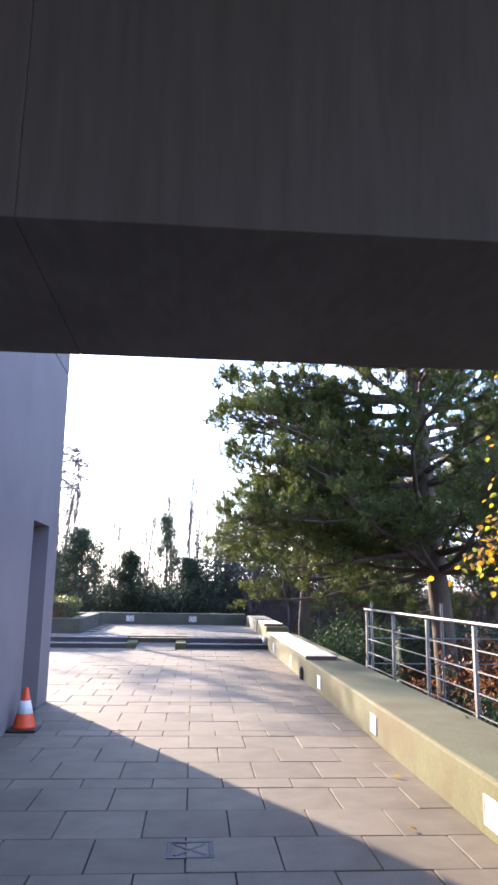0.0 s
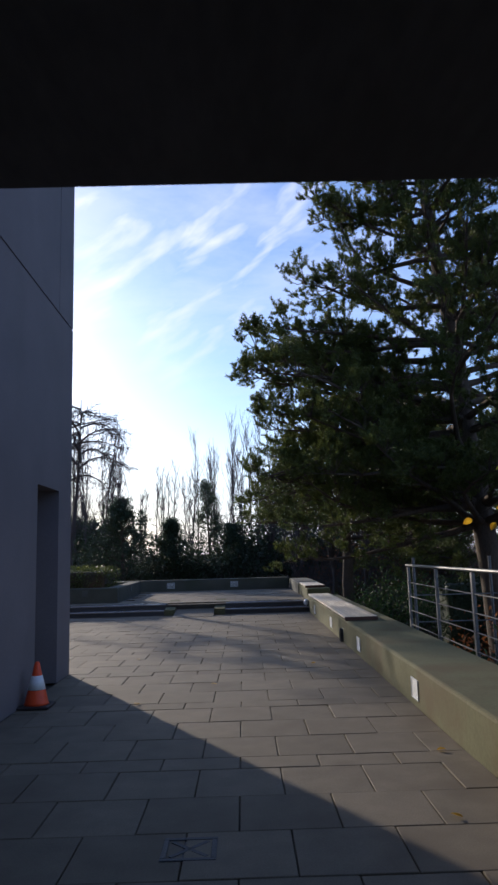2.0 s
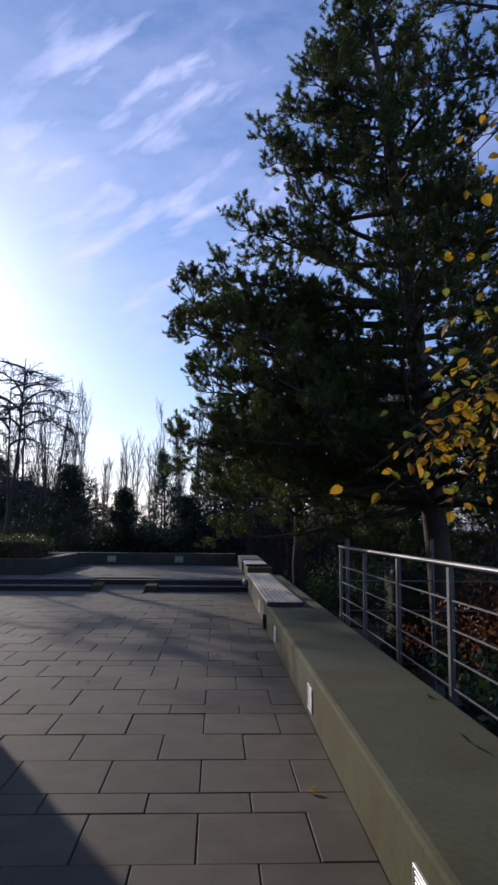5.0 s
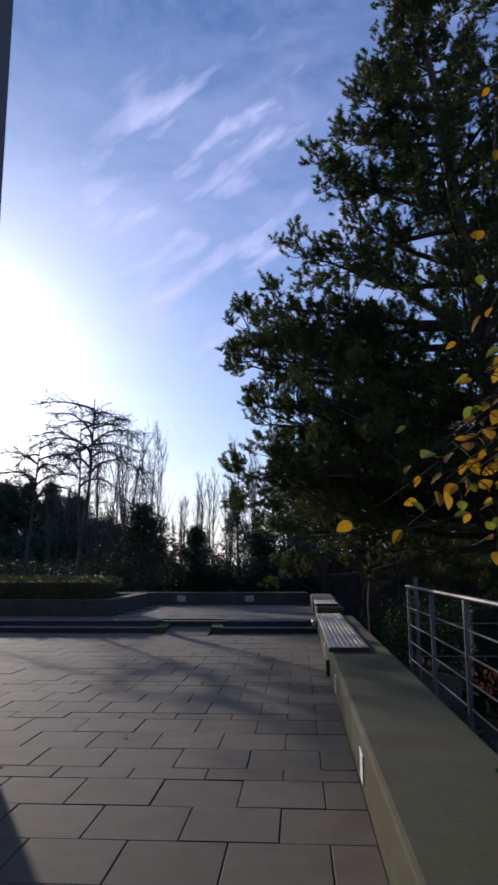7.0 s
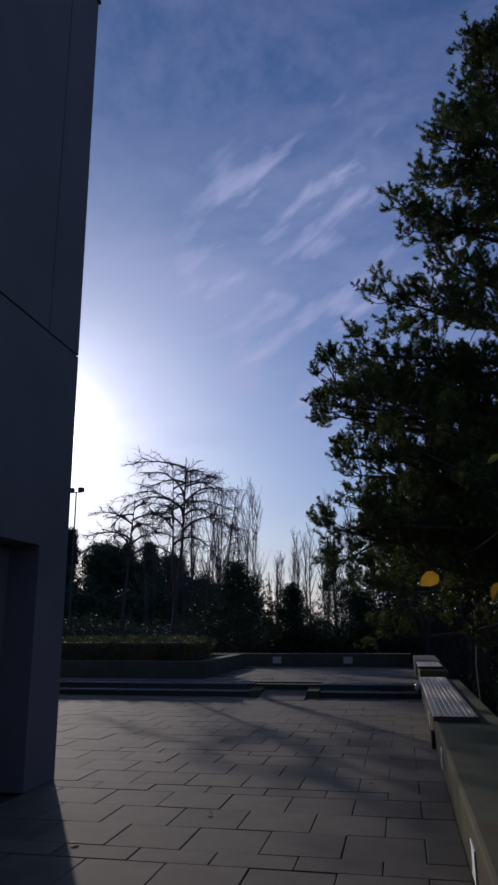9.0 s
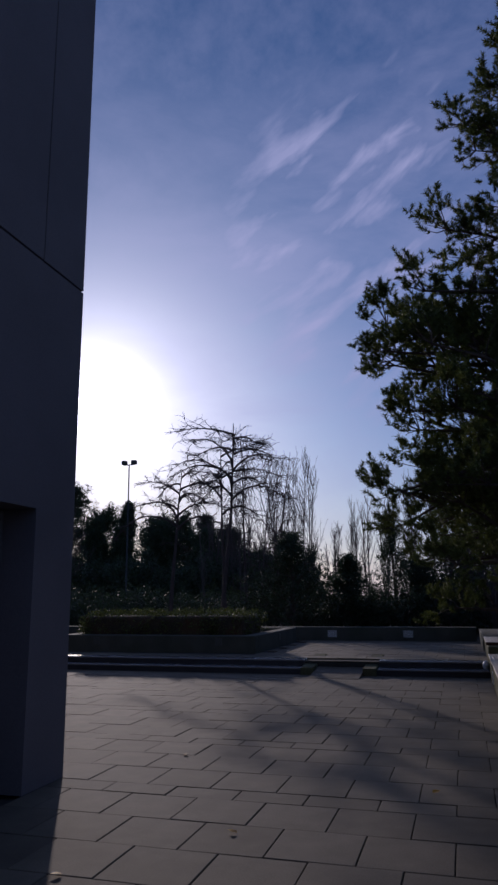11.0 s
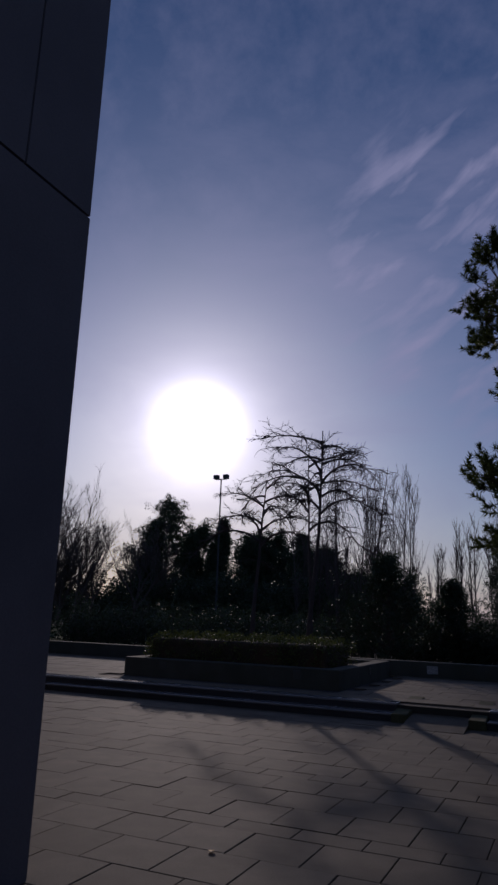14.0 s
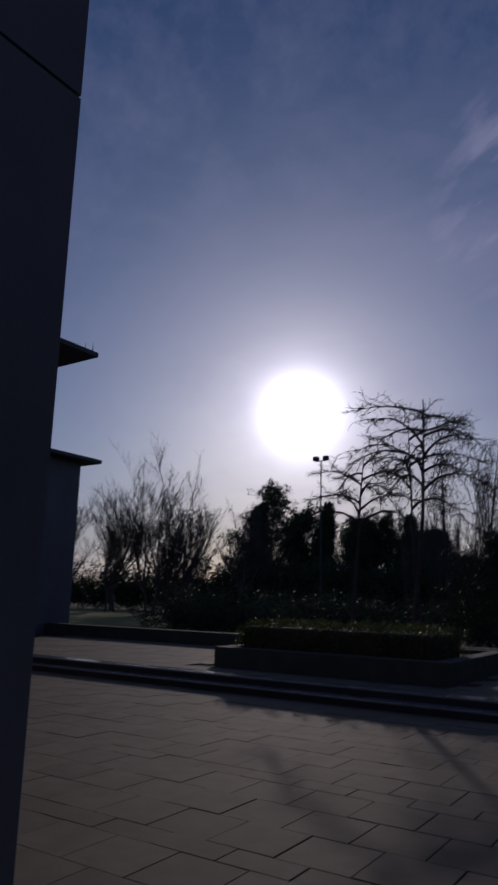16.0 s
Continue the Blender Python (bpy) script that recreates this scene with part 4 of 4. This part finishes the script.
for i in range(15):
    x, y = -60 + i * 1.65 + rnd.uniform(-1, 1), rnd.uniform(42, 56)
    bare_tree("bare_tree", (x, y, -0.5), rnd.uniform(10, 14.5) * (0.85 if i > 11 else 1), "tall leafless tree behind the lawn", 400 + i, 0.45, 5, 0.17, 0.25, 0.5, 0.0, (3, 4), fine=2, least=0.012)
for i, (x, y, hgt) in enumerate(((3.4, 24.5, 7), (4.9, 25, 8), (7.7, 24, 9), (5.6, 28, 9), (9.5, 27, 10), (12, 24, 9), (14.5, 28, 11), (17, 25, 10), (2.2, 28, 7), (0.6, 31, 8), (11, 20, 8), (14, 18, 9))):
    bare_tree("bare_tree", (x, y, -1.3), hgt, "leafless woodland tree beyond the terrace", 500 + i, 0.4, 4, 0.13, 0.3, 0.6, 0.0, (3, 3))

# double-headed lamp post far behind
lamp = thing("street_lamp", "thin lamp post with two small floodlights", "street lamp", at=(-23.1, 45, -0.4))
part("pole", rod((0, 0, 0), (0, 0, 12.0), 0.08, 0.05, 8), IRON, lamp)
part("crossbar", rod((-0.45, 0, 11.95), (0.45, 0, 11.95), 0.04, None, 6), IRON, lamp)
for s in (-0.4, 0.4):
    part("lamp_head", box(s - 0.2, -0.18, 11.97, s + 0.2, 0.18, 12.3, 0.04), IRON, lamp)


# ---- small tree with the last yellow leaves, overhanging the wall ----
def leaf_mesh(mat):
    bm = bmesh.new()
    prof = ((0, 0), (0.36, 0.14), (0.5, 0.36), (0.42, 0.62), (0.2, 0.86), (0, 1.0))
    mid = [bm.verts.new((0, y, 0.04 * math.sin(y * 3))) for w, y in prof]
    for s in (1, -1):
        side = [bm.verts.new((s * w * 0.75, y, 0.12 * w + 0.05 * math.sin(y * 3))) for w, y in prof[1:-1]]
        bm.faces.new((mid[0], mid[1], side[0]) if s < 0 else (mid[0], side[0], mid[1]))
        for k in range(3):
            q = (mid[k + 1], side[k], side[k + 1], mid[k + 2])
            bm.faces.new(q if s > 0 else q[::-1])
        bm.faces.new((mid[4], side[3], mid[5]) if s > 0 else (mid[4], mid[5], side[3]))
    me = bpy.data.meshes.new("leaf")
    bm.to_mesh(me)
    bm.free()
    me.materials.append(mat)
    return me


LEAVES = [leaf_mesh(YELLOW), leaf_mesh(YELLOW), leaf_mesh(LIME)]
cherry = thing("small_tree", "slim tree holding its last yellow and green leaves", "tree", at=(0, 0, 0))
rnd = random.Random(19)
wood = Tubes()
stem, e = wander(rnd, (2.95, -2.3, -1.4), (-0.05, 0, 1), 6.2, 8, 0.04)
wood.limb(stem, [0.055 - 0.005 * i for i in range(9)], 8)
tips = []
for (x, y, z), src in (((0.98, -2.62, 1.82), 5), ((1.12, -2.75, 1.98), 5), ((1.3, -2.5, 1.66), 5), ((1.34, -2.85, 3.1), 7), ((1.4, -2.7, 2.55), 6), ((1.5, -2.4, 2.3), 6), ((1.55, -3.0, 3.5), 7), ((1.6, -2.1, 1.9), 5), ((1.75, -3.2, 2.8), 6), ((1.8, -1.8, 2.5), 6), ((1.65, -2.75, 2.1), 5), ((1.5, -2.95, 3.0), 7), ((1.05, -2.45, 1.72), 5), ((1.2, -2.6, 1.9), 5), ((1.25, -2.35, 2.05), 5), ((1.4, -2.6, 1.75), 5), ((1.45, -2.45, 1.95), 5), ((1.3, -2.8, 2.2), 6), ((1.35, -2.55, 2.75), 6), ((1.5, -2.7, 3.3), 7)):
    a, b = stem[src], Vector((x + 0.05, y, z))
    c1 = a.lerp(b, 0.5) + Vector((0, 0, 0.35))
    pts = [(a * (1 - t) ** 2 + c1 * 2 * t * (1 - t) + b * t * t) for t in (0, 0.17, 0.33, 0.5, 0.67, 0.83, 1)]
    wood.limb(pts, [0.014, 0.012, 0.01, 0.008, 0.006, 0.004, 0.002], 5)
    for k in range(19):
        t = rnd.uniform(0.62, 1.0)
        p = a * (1 - t) ** 2 + c1 * 2 * t * (1 - t) + b * t * t
        tw, te = wander(rnd, p, (rnd.gauss(0, 1), rnd.gauss(0, 1), rnd.uniform(-0.9, 0.2)), rnd.uniform(0.05, 0.2), 2, 0.2)
        wood.limb(tw, [0.0025, 0.002, 0.0015], 3)
        tips.append((tw[-1], te))
soup("branchwork", wood.v, wood.f, DARKTWIG, cherry, "thin dark branches", True)
for p, te in tips:
    lf = new("leaf", rnd.choice(LEAVES))
    lf.parent = cherry
    d = (te + Vector((0, 0, -0.35 + rnd.gauss(0, 0.5)))).normalized()
    lf.matrix_basis = Matrix.Translation(p) @ d.to_track_quat("Y", "Z").to_matrix().to_4x4() @ pose(0, 0, 0, 0, rnd.uniform(-60, 60), 0) @ Matrix.Scale(rnd.uniform(0.04, 0.068), 4)
fallen = thing("fallen_leaf", "dry yellow fallen leaf on the paving", "leaf", "fallen leaves", (0.72, -2.62, 0.004))
lf = new("leaf", LEAVES[0])
lf.parent = fallen
lf.matrix_basis = pose(0, 0, 0.004, 8, 5, 60) @ Matrix.Scale(0.075, 4)
for x, y, r in ((-0.9, 1.9, 20), (-2.2, 4.2, 140), (0.4, 3.3, 250), (-1.7, 0.9, 70), (0.95, -1.2, 190)):
    copy_thing(fallen, pose(x, y, 0.004, 0, 0, r))


# ---- paving slabs ----
def slab_mesh(w, d):
    bm = box(-w / 2 + 0.004, -d / 2 + 0.004, -0.05, w / 2 - 0.004, d / 2 - 0.004, 0, 0.004)
    me = bpy.data.meshes.new("slab")
    bm.to_mesh(me)
    bm.free()
    me.materials.append(SLAB)
    return me


SLABS, FAR_V, FAR_F = {}, [], []
BOX_F = [(0, 1, 2, 3), (0, 4, 5, 1), (1, 5, 6, 2), (2, 6, 7, 3), (3, 7, 4, 0)]
rnd = random.Random(9)
y, k, count = -11.1, 0, 0
courses = []
base = -1.5
while base > -11:
    base -= 2.1
while base < STEP_Y:
    for d in (0.3, 0.6, 0.6, 0.6):
        courses.append((base, d))
        base += d
for k, (y0, d) in enumerate(courses):
    y1 = min(y0 + d, STEP_Y - 0.01)
    if y1 - y0 < 0.08 or y0 < -11:
        continue
    off = 0.0 if k % 2 == 0 else 0.3
    left = WALL_X if y1 <= CORNER_Y - 0.02 else -20
    x = -20.4 + off
    while x < WALL_IN:
        a, b = max(x, left), min(x + 0.6, WALL_IN)
        x += 0.6
        if b - a < 0.04:
            continue
        dz = rnd.uniform(-0.003, 0.003)
        if a > -3.3 and -4.0 < y0 < 7.6:
            key = (round(b - a, 2), round(y1 - y0, 2))
            if key not in SLABS:
                SLABS[key] = slab_mesh(*key)
            s = new("slab", SLABS[key])
            s.parent = floor
            s.matrix_basis = pose((a + b) / 2, (y0 + y1) / 2, dz, rnd.uniform(-0.12, 0.12), rnd.uniform(-0.12, 0.12), rnd.uniform(-0.15, 0.15))
            count += 1
        else:
            i = len(FAR_V)
            g = 0.004
            FAR_V += [(px, py, dz) for px, py in ((a + g, y0 + g), (b - g, y0 + g), (b - g, y1 - g), (a + g, y1 - g))]
            FAR_V += [(px, py, -0.05) for px, py in ((a + g, y0 + g), (b - g, y0 + g), (b - g, y1 - g), (a + g, y1 - g))]
            FAR_F += [tuple(i + q for q in f) for f in BOX_F]
tagged(soup("slabs", FAR_V, FAR_F, SLAB_FAR, floor), "", "", "", "stuff")
UP_V, UP_F = [], []
for r in range(11):
    for c in range(36):
        a, y0 = -20 + c * 0.6 + (0.3 if r % 2 else 0), STEP_Y + 0.71 + r * 0.6
        b, y1 = min(a + 0.6, WALL_IN), min(y0 + 0.6, 19.0)
        if b - a < 0.05 or (a < PX1 and b > PX0 and y1 > PY0 and y0 < PY1):
            continue
        i, g, dz = len(UP_V), 0.004, TERRACE + rnd.uniform(-0.003, 0.003)
        UP_V += [(px, py, z) for z in (dz, TERRACE - 0.05) for px, py in ((a + g, y0 + g), (b - g, y0 + g), (b - g, y1 - g), (a + g, y1 - g))]
        UP_F += [tuple(i + q for q in f) for f in BOX_F]
tagged(soup("slabs", UP_V, UP_F, SLAB_FAR, upper), "", "", "", "stuff")
